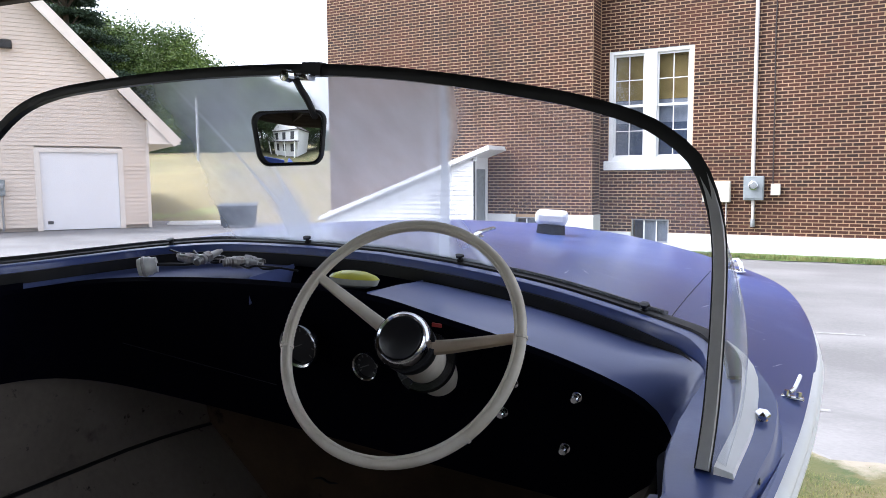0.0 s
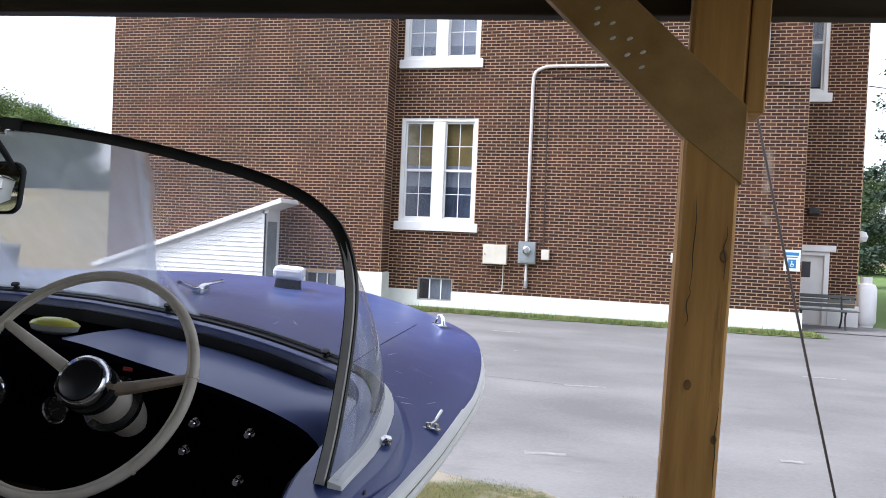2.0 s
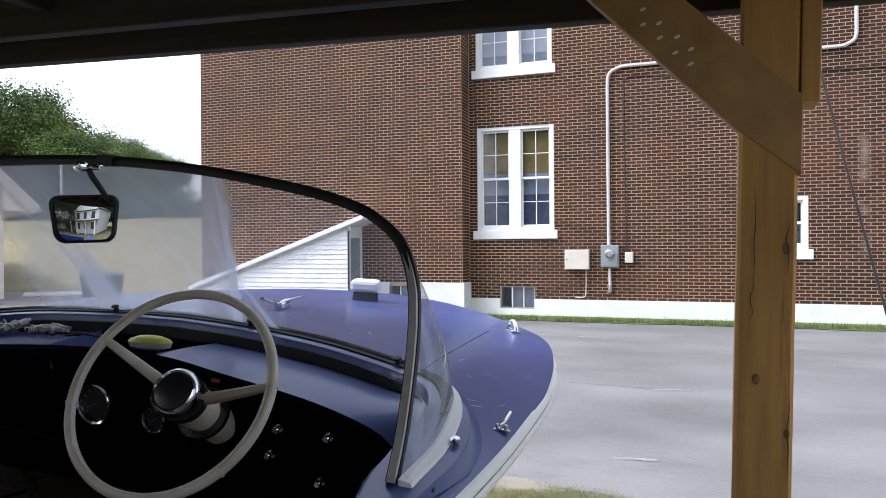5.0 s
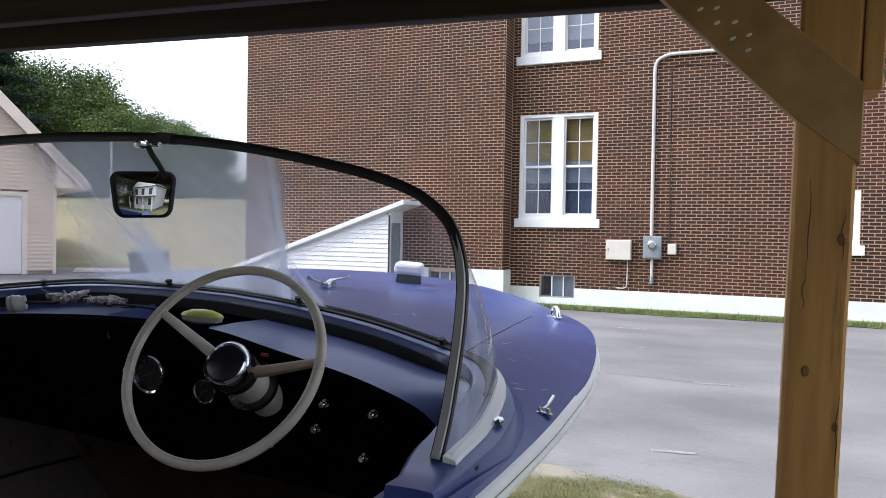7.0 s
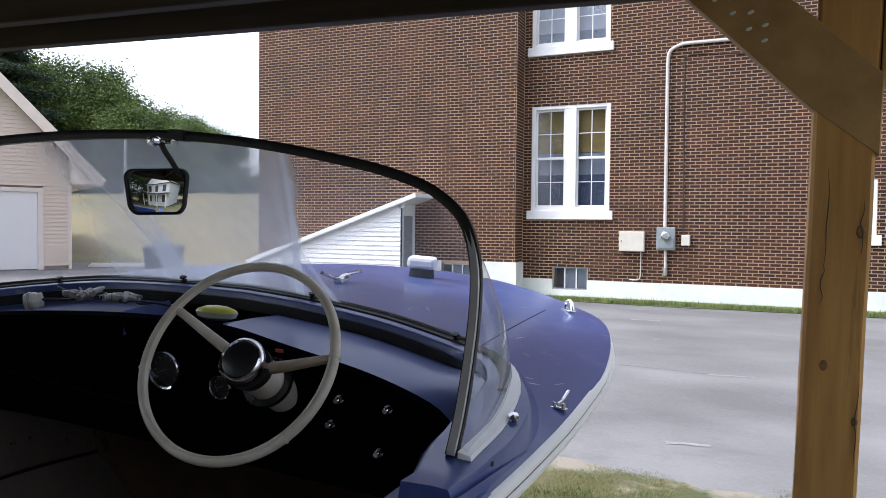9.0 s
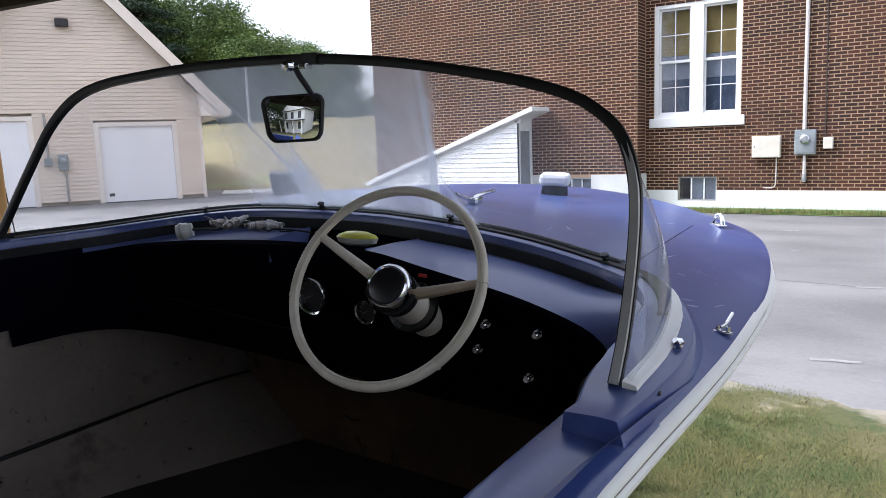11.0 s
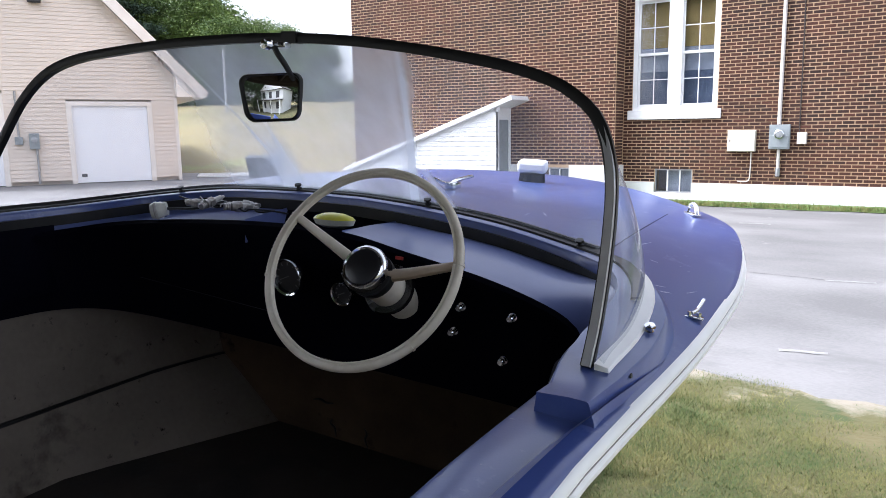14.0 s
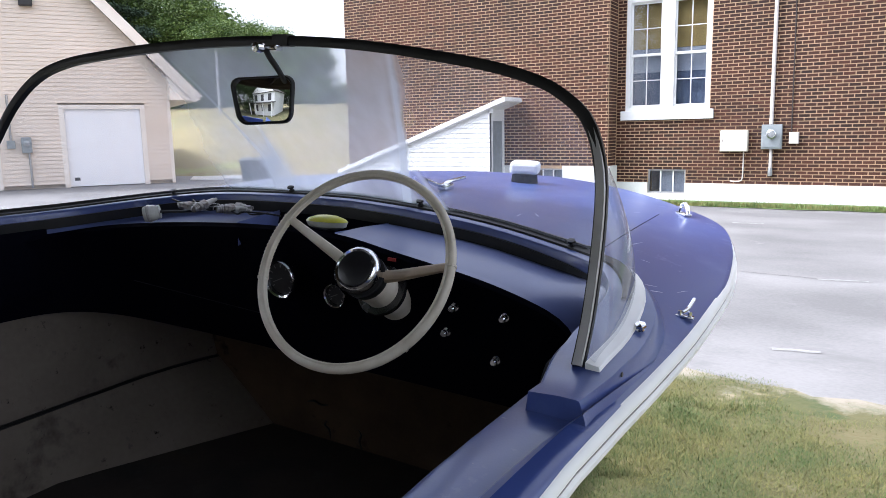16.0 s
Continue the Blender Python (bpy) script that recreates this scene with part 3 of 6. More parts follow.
tagged(link("wall_east", box(4.15, 4.47, YR + 0.32, 34, 0, TOP), mortar), "brick end wall of the building", "brick wall", kind="structure")
tagged(link("wall_return", box(2.69, 3.01, YM + 0.32, YR, 0, TOP), mortar), "short brick return wall beside the door", "brick wall", kind="structure")
tagged(link("wall_west", box(-12.45, -12.1, YL + 0.82, 34, 0, TOP), mortar), "brick west wall of the building", "brick wall", kind="structure")
tagged(link("wall_back", box(-12.45, 4.47, 34, 34.3, 0, TOP), mortar), "brick rear wall of the building", "brick wall", kind="structure")
bm = box(-12.7, 4.7, 18.1, 34.5, TOP, TOP + 0.35)
box(-12.6, 4.6, 18.25, 34.4, TOP + 0.35, TOP + 0.5, bm=bm)
tagged(link("roof_cornice", bm, white_paint), "white cornice under a flat roof", "roof", kind="structure")
tagged(link("room_backing", box(-11.9, 3.9, 21.4, 21.5, 0.02, TOP - 0.02), room_dark), "dark interior backing, tinted for sky reflected in the panes", "interior", kind="structure")

rnd = random.Random(5)
items = brick_list(-5.49, 3.01, 0.36, TOP, main_holes)
near = [q for q in items if -4.0 < q[0] < -1.9 and 0.36 < q[1] < 2.05][:300]
nset = set(near)
far = [q for q in items if q not in nset]
brickwork = tagged(link("brickwork", brick_mesh(far, "x", YM, -1, rnd), brick_mat, wall_middle), kind="stuff")
tagged(link("brickwork", brick_mesh(brick_list(-12.45, -5.50, 0.72, TOP, left_holes), "x", YL, -1, rnd), brick_mat, wall_left), kind="stuff")
tagged(link("brickwork", brick_mesh(brick_list(YL + 0.01, YM - 0.005, 0.72, TOP, []), "y", -5.50, 1, rnd), brick_mat, wall_left), kind="stuff")
tagged(link("brickwork", brick_mesh(brick_list(3.03, 4.47, 0.50, TOP, right_holes), "x", YR, -1, rnd), brick_mat, wall_right), kind="stuff")

# painted foundation
def foundation(name, x0, x1, y0, y1, z1, holes=()):
    xs = sorted({x0, x1, *[v for h in holes for v in h[:2]]})
    bm = bmesh.new()
    for a, b in zip(xs, xs[1:]):
        z = z1
        zb = -0.3
        for h in holes:
            if h[0] <= a and b <= h[1]:
                z = h[2]
        box(a, b, y0, y1, zb, z, bm=bm)
    bmesh.ops.remove_doubles(bm, verts=bm.verts[:], dist=1e-5)
    return tagged(link(name, bm, found_paint), "white-painted concrete foundation, scuffed near the ground", "foundation", kind="structure")


foundation("foundation_middle", -5.44, 3.06, YM - 0.06, YM - 0.001, 0.36, [(-4.78, -4.0, 0.14)])
foundation("foundation_left", -12.5, -5.44, YL - 0.06, YL + 0.44, 0.72, [(-7.24, -6.50, 0.34)])
foundation("foundation_right", 3.06, 4.5, YR - 0.05, YR - 0.001, 0.45, [(3.06, 3.9, 0.02)])

# windows
def sash_window(name, x0, x1, z0, z1, y, leaves, label, blind=None, curtain=None, sill=True, mull=0.26, vbars=1, rail=0.50, frame_w=0.085):
    """A painted timber window: frame, sill, and leaves of two sashes with glazing bars."""
    w = thing(name, pose(0, 0, 0), label, "window", kind="structure")
    yf = y + 0.05
    bm = box(x0, x0 + frame_w, yf - 0.045, yf + 0.12, z0, z1, 0.006)
    box(x1 - frame_w, x1, yf - 0.045, yf + 0.12, z0, z1, 0.006, bm)
    box(x0 + frame_w, x1 - frame_w, yf - 0.043, yf + 0.118, z1 - frame_w, z1, 0.006, bm)
    box(x0 + frame_w, x1 - frame_w, yf - 0.043, yf + 0.118, z0, z0 + frame_w * 0.9, 0.006, bm)
    part("window_frame", bm, white_paint, w)
    if sill:
        part("window_sill", box(x0 - 0.085, x1 + 0.085, y - 0.075, y + 0.1, z0 - 0.19, z0 + 0.004, 0.012), white_paint, w, "thick white stone sill")
    a, b = x0 + frame_w, x1 - frame_w
    width = (b - a - mull * (leaves - 1)) / leaves
    for k in range(leaves):
        p = a + k * (width + mull)
        q = p + width
        if k:
            part("mullion", box(p - mull, p, yf - 0.04, yf + 0.12, z0 + frame_w * 0.9, z1 - frame_w, 0.006), white_paint, w)
        zb, zt = z0 + frame_w * 0.9, z1 - frame_w
        zm = zb + (zt - zb) * rail
        for lo, hi, dy in ((zb, zm + 0.02, 0.05), (zm - 0.02, zt, 0.015)):
            st = 0.035
            bm = box(p, p + st, yf + dy, yf + dy + 0.035, lo, hi, 0.003)
            box(q - st, q, yf + dy, yf + dy + 0.035, lo, hi, 0.003, bm)
            box(p + st, q - st, yf + dy + 0.001, yf + dy + 0.034, hi - 0.045, hi, 0.003, bm)
            box(p + st, q - st, yf + dy + 0.001, yf + dy + 0.034, lo, lo + 0.05, 0.003, bm)
            sash = part("sash", bm, white_paint, w)
            for v in range(vbars):
                xc = p + st + (q - p - 2 * st) * (v + 1) / (vbars + 1)
                part("glazing_bar", box(xc - 0.008, xc + 0.008, yf + dy + 0.004, yf + dy + 0.03, lo + 0.05, hi - 0.045), white_paint, sash)
            if leaves > 1:
                zc = (lo + hi) / 2 + 0.01
                part("glazing_bar", box(p + st, q - st, yf + dy + 0.006, yf + dy + 0.028, zc - 0.008, zc + 0.008), white_paint, sash)
            g = part("pane", box(p + st, q - st, yf + dy + 0.012, yf + dy + 0.016, lo + 0.05, hi - 0.045), pane_glass, sash)
            g.visible_shadow = False
        if blind:
            part("roller_blind", box(p + 0.01, q - 0.01, yf + 0.13, yf + 0.136, zt - (zt - zb) * blind, zt), blind_ochre, w, "ochre roller blind, half drawn")
        # Added sheet behind the lower panes; its colour stands for reflected sky.
        if leaves > 1 or not curtain:
            part("lower_blind", box(p + 0.01, q - 0.01, yf + 0.15, yf + 0.156, zb, zm), slate_backing, w, "added slate-blue sheet for sky reflected in the lower panes")
        if curtain:
            part("curtain", box(p + 0.01, q - 0.01, yf + 0.14, yf + 0.146, zm - (zm - zb) * curtain, zm + 0.12), blind_grey, w, "pale net curtain")
    return w


sash_window("window_1", -5.30, -3.57, 1.86, 4.17, YM, 2, "tall white paired sash window with ochre blinds half drawn", 0.44, 0.33)
sash_window("window_2", -5.32, -3.60, 5.44, 7.75, YM, 2, "white paired sash window on the upper floor", 0.30, 0.75)
sash_window("window_3", 0.64, 1.37, 1.41, 2.45, YM, 1, "small white sash window with a deep sill", None, None)
sash_window("window_4", 2.9, 3.70, 4.98, 7.2, YR, 1, "white upper window with a pale blind", None, 0.9, vbars=0)
sash_window("window_6", -0.6, 0.2, 6.6, 7.9, YM, 1, "white upper-floor sash window", None, 0.5)


def cellar_window(name, x0, x1, z0, z1, y):
    w = thing(name, pose(0, 0, 0), "low cellar window with thin grey bars and pale curtains", "window", kind="structure")
    bm = box(x0, x0 + 0.03, y + 0.02, y + 0.09, z0, z1)
    box(x1 - 0.03, x1, y + 0.02, y + 0.09, z0, z1, bm=bm)
    box(x0 + 0.03, x1 - 0.03, y + 0.022, y + 0.088, z1 - 0.03, z1, bm=bm)
    box(x0 + 0.03, x1 - 0.03, y + 0.022, y + 0.088, z0, z0 + 0.03, bm=bm)
    part("window_frame", bm, galv, w)
    for k in (1, 2):
        xc = x0 + (x1 - x0) * k / 3
        part("bar", box(xc - 0.012, xc + 0.012, y + 0.03, y + 0.06, z0 + 0.03, z1 - 0.03), white_paint, w)
    part("pane", box(x0 + 0.03, x1 - 0.03, y + 0.065, y + 0.069, z0 + 0.03, z1 - 0.03), pane_glass, w)
    for k, (p, q) in enumerate(((0.30, 0.62), (0.68, 0.97))):
        part("curtain", box(x0 + (x1 - x0) * p, x0 + (x1 - x0) * q, y + 0.12, y + 0.125, z0 + 0.02, z1 - 0.02), blind_grey, w)


cellar_window("window_5", -4.78, -4.0, 0.14, 0.64, YM)
cellar_window("window_7", -7.24, -6.50, 0.34, 0.66, YL)

# side door
door = thing("door_1", pose(0, 0, 0), "white painted side door with a dark notice", "door", kind="structure")
part("door_leaf", box(3.03, 3.80, YR + 0.06, YR + 0.11, 0.02, 1.50, 0.004), white_paint, door)
bm = box(3.80, 3.90, YR - 0.02, YR + 0.14, 0.02, 1.58, 0.005)
box(3.03, 3.80, YR - 0.018, YR + 0.138, 1.50, 1.58, 0.005, bm)
part("door_frame", bm, white_paint, door)
part("lintel", box(3.03, 4.01, YR - 0.07, YR + 0.02, 1.585, 1.72, 0.01), white_paint, door, "white painted lintel")
part("notice", box(3.30, 3.55, YR + 0.053, YR + 0.059, 1.02, 1.36), paper_dark, door, "dark notice sheet")

# services on the wall
box_1 = thing("cable_box", pose(-3.06, YM, 1.22), "cream steel cabinet fixed to the brick wall", "cabinet")
part("body", box(-0.26, 0.26, -0.13, -0.012, -0.21, 0.21, 0.008), cream_box, box_1)
part("door_leaf", box(-0.25, 0.25, -0.142, -0.131, -0.2, 0.2, 0.004), cream_box, box_1)
part("latch", box(-0.22, -0.2, -0.15, -0.143, -0.02, 0.03), steel, box_1)
part("conduit", sweep(spline([(0.18, -0.05, -0.21), (0.18, -0.05, -0.6), (0.15, -0.05, -0.79), (-0.05, -0.05, -0.8)], 16), circle(0.012, 6), (0, 1, 0)), conduit_mat, box_1)

meter = thing("electric_meter", pose(-2.375, YM, 1.29), "grey electric meter box with a round glass meter", "meter")
part("body", box(-0.185, 0.185, -0.13, -0.012, -0.235, 0.235, 0.012), grey_box, meter)
part("cover", box(-0.16, 0.16, -0.142, -0.131, -0.2, 0.03, 0.004), grey_box, meter)
part("dial_ring", lathe([(0.0, 0.13), (0.085, 0.13), (0.085, 0.19), (0.07, 0.2), (0.07, 0.185), (0, 0.185)], 20, pose(0, 0, 0.05, 90, 0, 0)), chrome, meter)
part("dial", lathe([(0.0, 0.205), (0.05, 0.203), (0.068, 0.187)], 20, pose(0, 0, 0.05, 90, 0, 0)), galv, meter, "grey round dial")
pipe = thing("service_conduit", pose(0, 0, 0), "pale steel conduit bent along the brick wall", "pipe")
path = spline([(-2.40, YM - 0.05, 1.53), (-2.41, YM - 0.05, 4.85)], 6)[:-1] + spline([(-2.41, YM - 0.05, 4.85), (-2.37, YM - 0.05, 5.12), (-2.15, YM - 0.05, 5.24)], 8) + \
    spline([(-2.0, YM - 0.05, 5.25), (1.9, YM - 0.05, 5.25)], 6) + spline([(2.0, YM - 0.05, 5.26), (2.16, YM - 0.05, 5.35), (2.2, YM - 0.05, 5.5)], 7) + [Vector((2.2, YM - 0.05, 6.1))]
part("riser", sweep(path, circle(0.036, 10), (0, 1, 0)), conduit_mat, pipe)
part("tail", sweep([Vector((-2.385, YM - 0.05, 1.05)), Vector((-2.38, YM - 0.05, 0.66))], circle(0.03, 10), (0, 1, 0)), conduit_mat, pipe)
part("fitting", lathe([(0.0, 0.53), (0.04, 0.53), (0.045, 0.6), (0.04, 0.68), (0.03, 0.69), (0, 0.69)], 12, pose(-2.38, YM - 0.05, 0)), galv, pipe)
part("weatherhead", lathe([(0, -0.05), (0.06, -0.05), (0.07, 0.05), (0.04, 0.12), (0, 0.13)], 12, pose(2.2, YM - 0.07, 6.1, 60)), galv, pipe)
junction = thing("junction_box", pose(-1.985, YM, 1.26), "small grey junction box on the bricks", "junction box")
part("body", box(-0.085, 0.085, -0.10, -0.012, -0.11, 0.11, 0.01), conduit_mat, junction)
part("lid", box(-0.075, 0.075, -0.108, -0.101, -0.1, 0.1, 0.003), cream_box, junction)
# Thin dark tube on the bricks stands for the shadow the conduit casts.
wire = thing("wall_cable", pose(0, 0, 0), "dark tube drawn for the conduit's shadow on the brick wall", "cable")
part("cable", sweep(spline([(-2.04, YM - 0.02, 1.37), (-2.06, YM - 0.02, 3.0), (-2.07, YM - 0.02, 4.8), (-1.9, YM - 0.02, 5.02), (0.4, YM - 0.02, 4.86), (2.95, YM - 0.02, 4.80)], 40), circle(0.011, 6), (0, 1, 0)), dark_wire, wire)

drop = thing("overhead_cable", pose(0, 0, 0), "thin dark service cable strung from the wall to a tall spruce", "cable")
part("cable", sweep(spline([(3.0, 20.47, 5.36), (9.1, 30.98, 7.10), (15.2, 41.5, 9.0)], 20), circle(0.014, 6)), dark_wire, drop)
sign = thing("access_sign", pose(2.835, YM, 1.38), "blue and white accessible-parking sign on the brick wall", "sign")
part("plate", box(-0.15, 0.15, -0.022, -0.012, -0.21, 0.21, 0.003), sign_white, sign)
part("blue_panel", box(-0.07, 0.07, -0.0265, -0.0225, -0.15, 0.02), sign_blue, sign)
part("heading_bar", box(-0.12, 0.12, -0.0265, -0.0225, 0.10, 0.16), sign_blue, sign)
part("text_bar", box(-0.1, 0.1, -0.0265, -0.0225, 0.055, 0.075), sign_blue, sign)
bm = lathe([(0.012, -0.003), (0.012, 0), (0, 0.0005)], 10, pose(-0.005, -0.027, -0.015, 90))
box(-0.012, 0.0, -0.03, -0.027, -0.085, -0.03, bm=bm)
box(0.0, 0.03, -0.0298, -0.027, -0.085, -0.073, bm=bm)
merge(bm, lathe([(0.035, -0.002), (0.035, 0.002), (0.026, 0.002), (0.026, -0.002), (0.035, -0.002)], 18, pose(0, -0.0285, -0.09, 90)))
part("wheelchair_mark", bm, sign_white, sign)
wall_lamp = thing("wall_lamp", pose(3.52, YR, 2.45), "small dark floodlight on the brick wall", "lamp")
part("housing", box(-0.11, 0.11, -0.2, -0.02, -0.07, 0.07, 0.02), iron, wall_lamp)
part("bracket", box(-0.05, 0.05, -0.03, -0.008, -0.1, 0.1, 0.005), iron, wall_lamp)

# park bench by the door
bench = thing("park_bench", pose(3.62, YM + 0.95, 0.008) @ Matrix.Scale(0.92, 4), "weathered grey slatted bench beside the door", "bench")
for k in range(3):
    part("seat_slat", box(-0.72, 0.72, -0.30 + 0.12 * k, -0.20 + 0.12 * k, 0.40, 0.43, 0.005), bench_mat, bench)
for k in range(3):
    part("back_slat", box(-0.72, 0.72, 0.10 + 0.02 * k, 0.13 + 0.02 * k, 0.47 + 0.10 * k, 0.55 + 0.10 * k, 0.005), bench_mat, bench)
for x in (-0.45, 0.45):
    bm = sweep(spline([(x, -0.3, 0.0), (x, -0.22, 0.2), (x, -0.26, 0.39)], 8), circle(0.02, 6), (1, 0, 0))
    sweep(spline([(x, 0.18, 0.0), (x, 0.06, 0.2), (x, 0.06, 0.4), (x, 0.17, 0.76)], 10), circle(0.02, 6), (1, 0, 0), bm=bm)
    box(x - 0.02, x + 0.02, -0.28, 0.08, 0.37, 0.40, bm=bm)
    part("leg", bm, iron, bench)

# gas cylinder round the corner
tank = thing("gas_cylinder", pose(4.72, YM + 1.9, 0.0) @ Matrix.Scale(0.9, 4), "large white upright gas cylinder", "gas cylinder")
part("body", lathe([(0, 0.06), (0.2, 0.06), (0.24, 0.12), (0.24, 0.92), (0.2, 1.02), (0.1, 1.07), (0, 1.08)], 24), tank_white, tank, smooth=True)
part("collar", lathe([(0.13, 1.05), (0.13, 1.2), (0.12, 1.2), (0.12, 1.05)], 20), tank_white, tank)
part("foot_ring", lathe([(0.19, 0), (0.19, 0.09), (0.18, 0.09), (0.18, 0)], 20), tank_white, tank)
globe = thing("globe_lamp", pose(4.47, YR + 0.6, 1.95), "round white globe lamp on a bracket", "lamp")
part("globe", lathe([(0, -0.13), (0.09, -0.1), (0.13, 0), (0.09, 0.1), (0, 0.13)], 16, pose(0.2, 0, 0)), white_paint, globe, smooth=True)
part("bracket", box(0, 0.12, -0.03, 0.03, -0.03, 0.03, 0.005), iron, globe)

# white lean-to over the cellar stairs
shed = thing("cellar_lean_to", pose(0, 0, 0), "white clapboard lean-to with a sloping roof and grey door", "shed")
SX0, SX1, SY0, SY1 = -12.0, -7.90, 17.6, YL - 0.07
sl = (1.97 - 0.55) / (SX1 - SX0)


def shed_top(x):
    return 0.55 + (x - SX0) * sl


bm = bmesh.new()
vs = [bm.verts.new(p) for p in ((SX0, SY0 + 0.03, -0.02), (SX1, SY0 + 0.03, -0.02), (SX1, SY0 + 0.03, 1.97), (SX0, SY0 + 0.03, 0.55))]
bm.faces.new(vs)
thick(bm, 0.06)
if min(v.co.y for v in bm.verts) < SY0 + 0.02:
    bmesh.ops.translate(bm, vec=(0, 0.06, 0), verts=bm.verts)
shed_wall = part("wall", bm, white_paint, shed)
z = 0.0
while z < 1.9:
    a = SX0 if z + 0.1 < 0.55 else SX0 + (z + 0.11 - 0.55) / sl
    bm = bmesh.new()
    t2 = shed_top(SX1)
    v = [bm.verts.new(p) for p in ((a, SY0 + 0.028, z), (SX1, SY0 + 0.028, z), (SX1, SY0 + 0.028, z + 0.108), (a, SY0 + 0.028, z + 0.108),
                                   (a, SY0 - 0.004, z), (SX1, SY0 - 0.004, z), (SX1, SY0 + 0.014, z + 0.108), (a, SY0 + 0.014, z + 0.108))]
    for f in ((4, 5, 6, 7), (0, 1, 5, 4), (3, 7, 6, 2), (0, 4, 7, 3), (1, 2, 6, 5)):
        bm.faces.new([v[k] for k in f])
    part("clapboard", bm, white_paint, shed_wall)
    z += 0.105
bm = box(-0.1, math.hypot(4.1, 1.42) + 0.48, SY0 - 0.12, SY1, 0, 0.10, 0.01, m=Matrix.Translation((SX0, 0, 0.55)) @ Matrix.Rotation(-math.atan(sl), 4, "Y"))
part("roof", bm, white_paint, shed, "white boarded sloping roof")
bm = box(SX1 - 0.05, SX1, SY0 + 0.03, SY0 + 0.16, 0, 1.97)
box(SX1 - 0.05, SX1, SY1 - 0.1, SY1, 0, 1.97, bm=bm)
box(SX1 - 0.05, SX1, SY0 + 0.16, SY1 - 0.1, 1.72, 1.97, bm=bm)
part("end_wall", bm, white_paint, shed)
part("door_leaf", box(SX1 - 0.04, SX1 - 0.015, SY0 + 0.16, SY1 - 0.1, 0.02, 1.72), grey_box, shed, "plain grey door")

# ---- garage ----
garage = thing("garage", Matrix.Translation((-22.5, 16.7, 0)) @ Matrix.Rotation(radians(60), 4, "Z"), "cream vinyl-sided gable garage with two white overhead doors", "garage")
# along x of this frame runs the gable front, -y points to the yard
PK, ES, EZ, PZ, DEP = -0.7, 4.2, 2.78, 8.0, 12.0
g0, g1 = PK - (3.3 - PK), 3.30
doors = ((0.12, 2.42, 0.02, 2.48), (-4.10, -1.75, 0.02, 2.70))


def gable(x):
    return PZ - 0.25 - abs(x - PK) * (PZ - EZ) / (ES - PK)


xs = sorted({g0, g1, PK, *[v for d in doors for v in d[:2]]})
bm = bmesh.new()
for a, b in zip(xs, xs[1:]):
    lo = 0.0
    for d in doors:
        if d[0] <= a and b <= d[1]:
            lo = d[3]
    v = [bm.verts.new(p) for p in ((a, 0, lo), (b, 0, lo), (b, 0, gable(b)), (a, 0, gable(a)))]
    bm.faces.new(v)
bmesh.ops.remove_doubles(bm, verts=bm.verts[:], dist=1e-5)
thick(bm, 0.15)
if min(v.co.y for v in bm.verts) < -0.01:
    bmesh.ops.translate(bm, vec=(0, 0.15, 0), verts=bm.verts)
front = part("wall", bm, siding, garage)
bm = box(g1 - 0.15, g1, 0.15, DEP, 0, EZ + 0.3)
part("wall", bm, siding, garage)
part("wall", box(g0, g0 + 0.15, 0.15, DEP, 0, EZ + 0.3), siding, garage)
part("wall", box(g0 + 0.15, g1 - 0.15, DEP - 0.15, DEP, 0, EZ + 0.3), siding, garage)
z, CB = 0.12, 0.125
while z < PZ - 0.5:
    half = (PZ - 0.25 - (z + CB)) * (ES - PK) / (PZ - EZ)
    a, b = max(g0, PK - half), min(g1, PK + half)
    for p, q in holes_cut(a, b, [(d[0] - 0.1, d[1] + 0.1) for d in doors if d[3] + 0.08 > z + 0.02]):
        bm = bmesh.new()
        v = [bm.verts.new(c) for c in ((p, -0.002, z), (q, -0.002, z), (q, -0.002, z + CB), (p, -0.002, z + CB),
                                       (p, -0.024, z), (q, -0.024, z), (q, -0.007, z + CB), (p, -0.007, z + CB))]
        for f in ((4, 5, 6, 7), (0, 1, 5, 4), (3, 7, 6, 2), (0, 4, 7, 3), (1, 2, 6, 5)):
            bm.faces.new([v[k] for k in f])
        part("clapboard", bm, siding, front)
    z += CB
ang = math.atan((PZ - EZ) / (ES - PK))
ln = math.hypot(PZ - EZ, ES - PK)
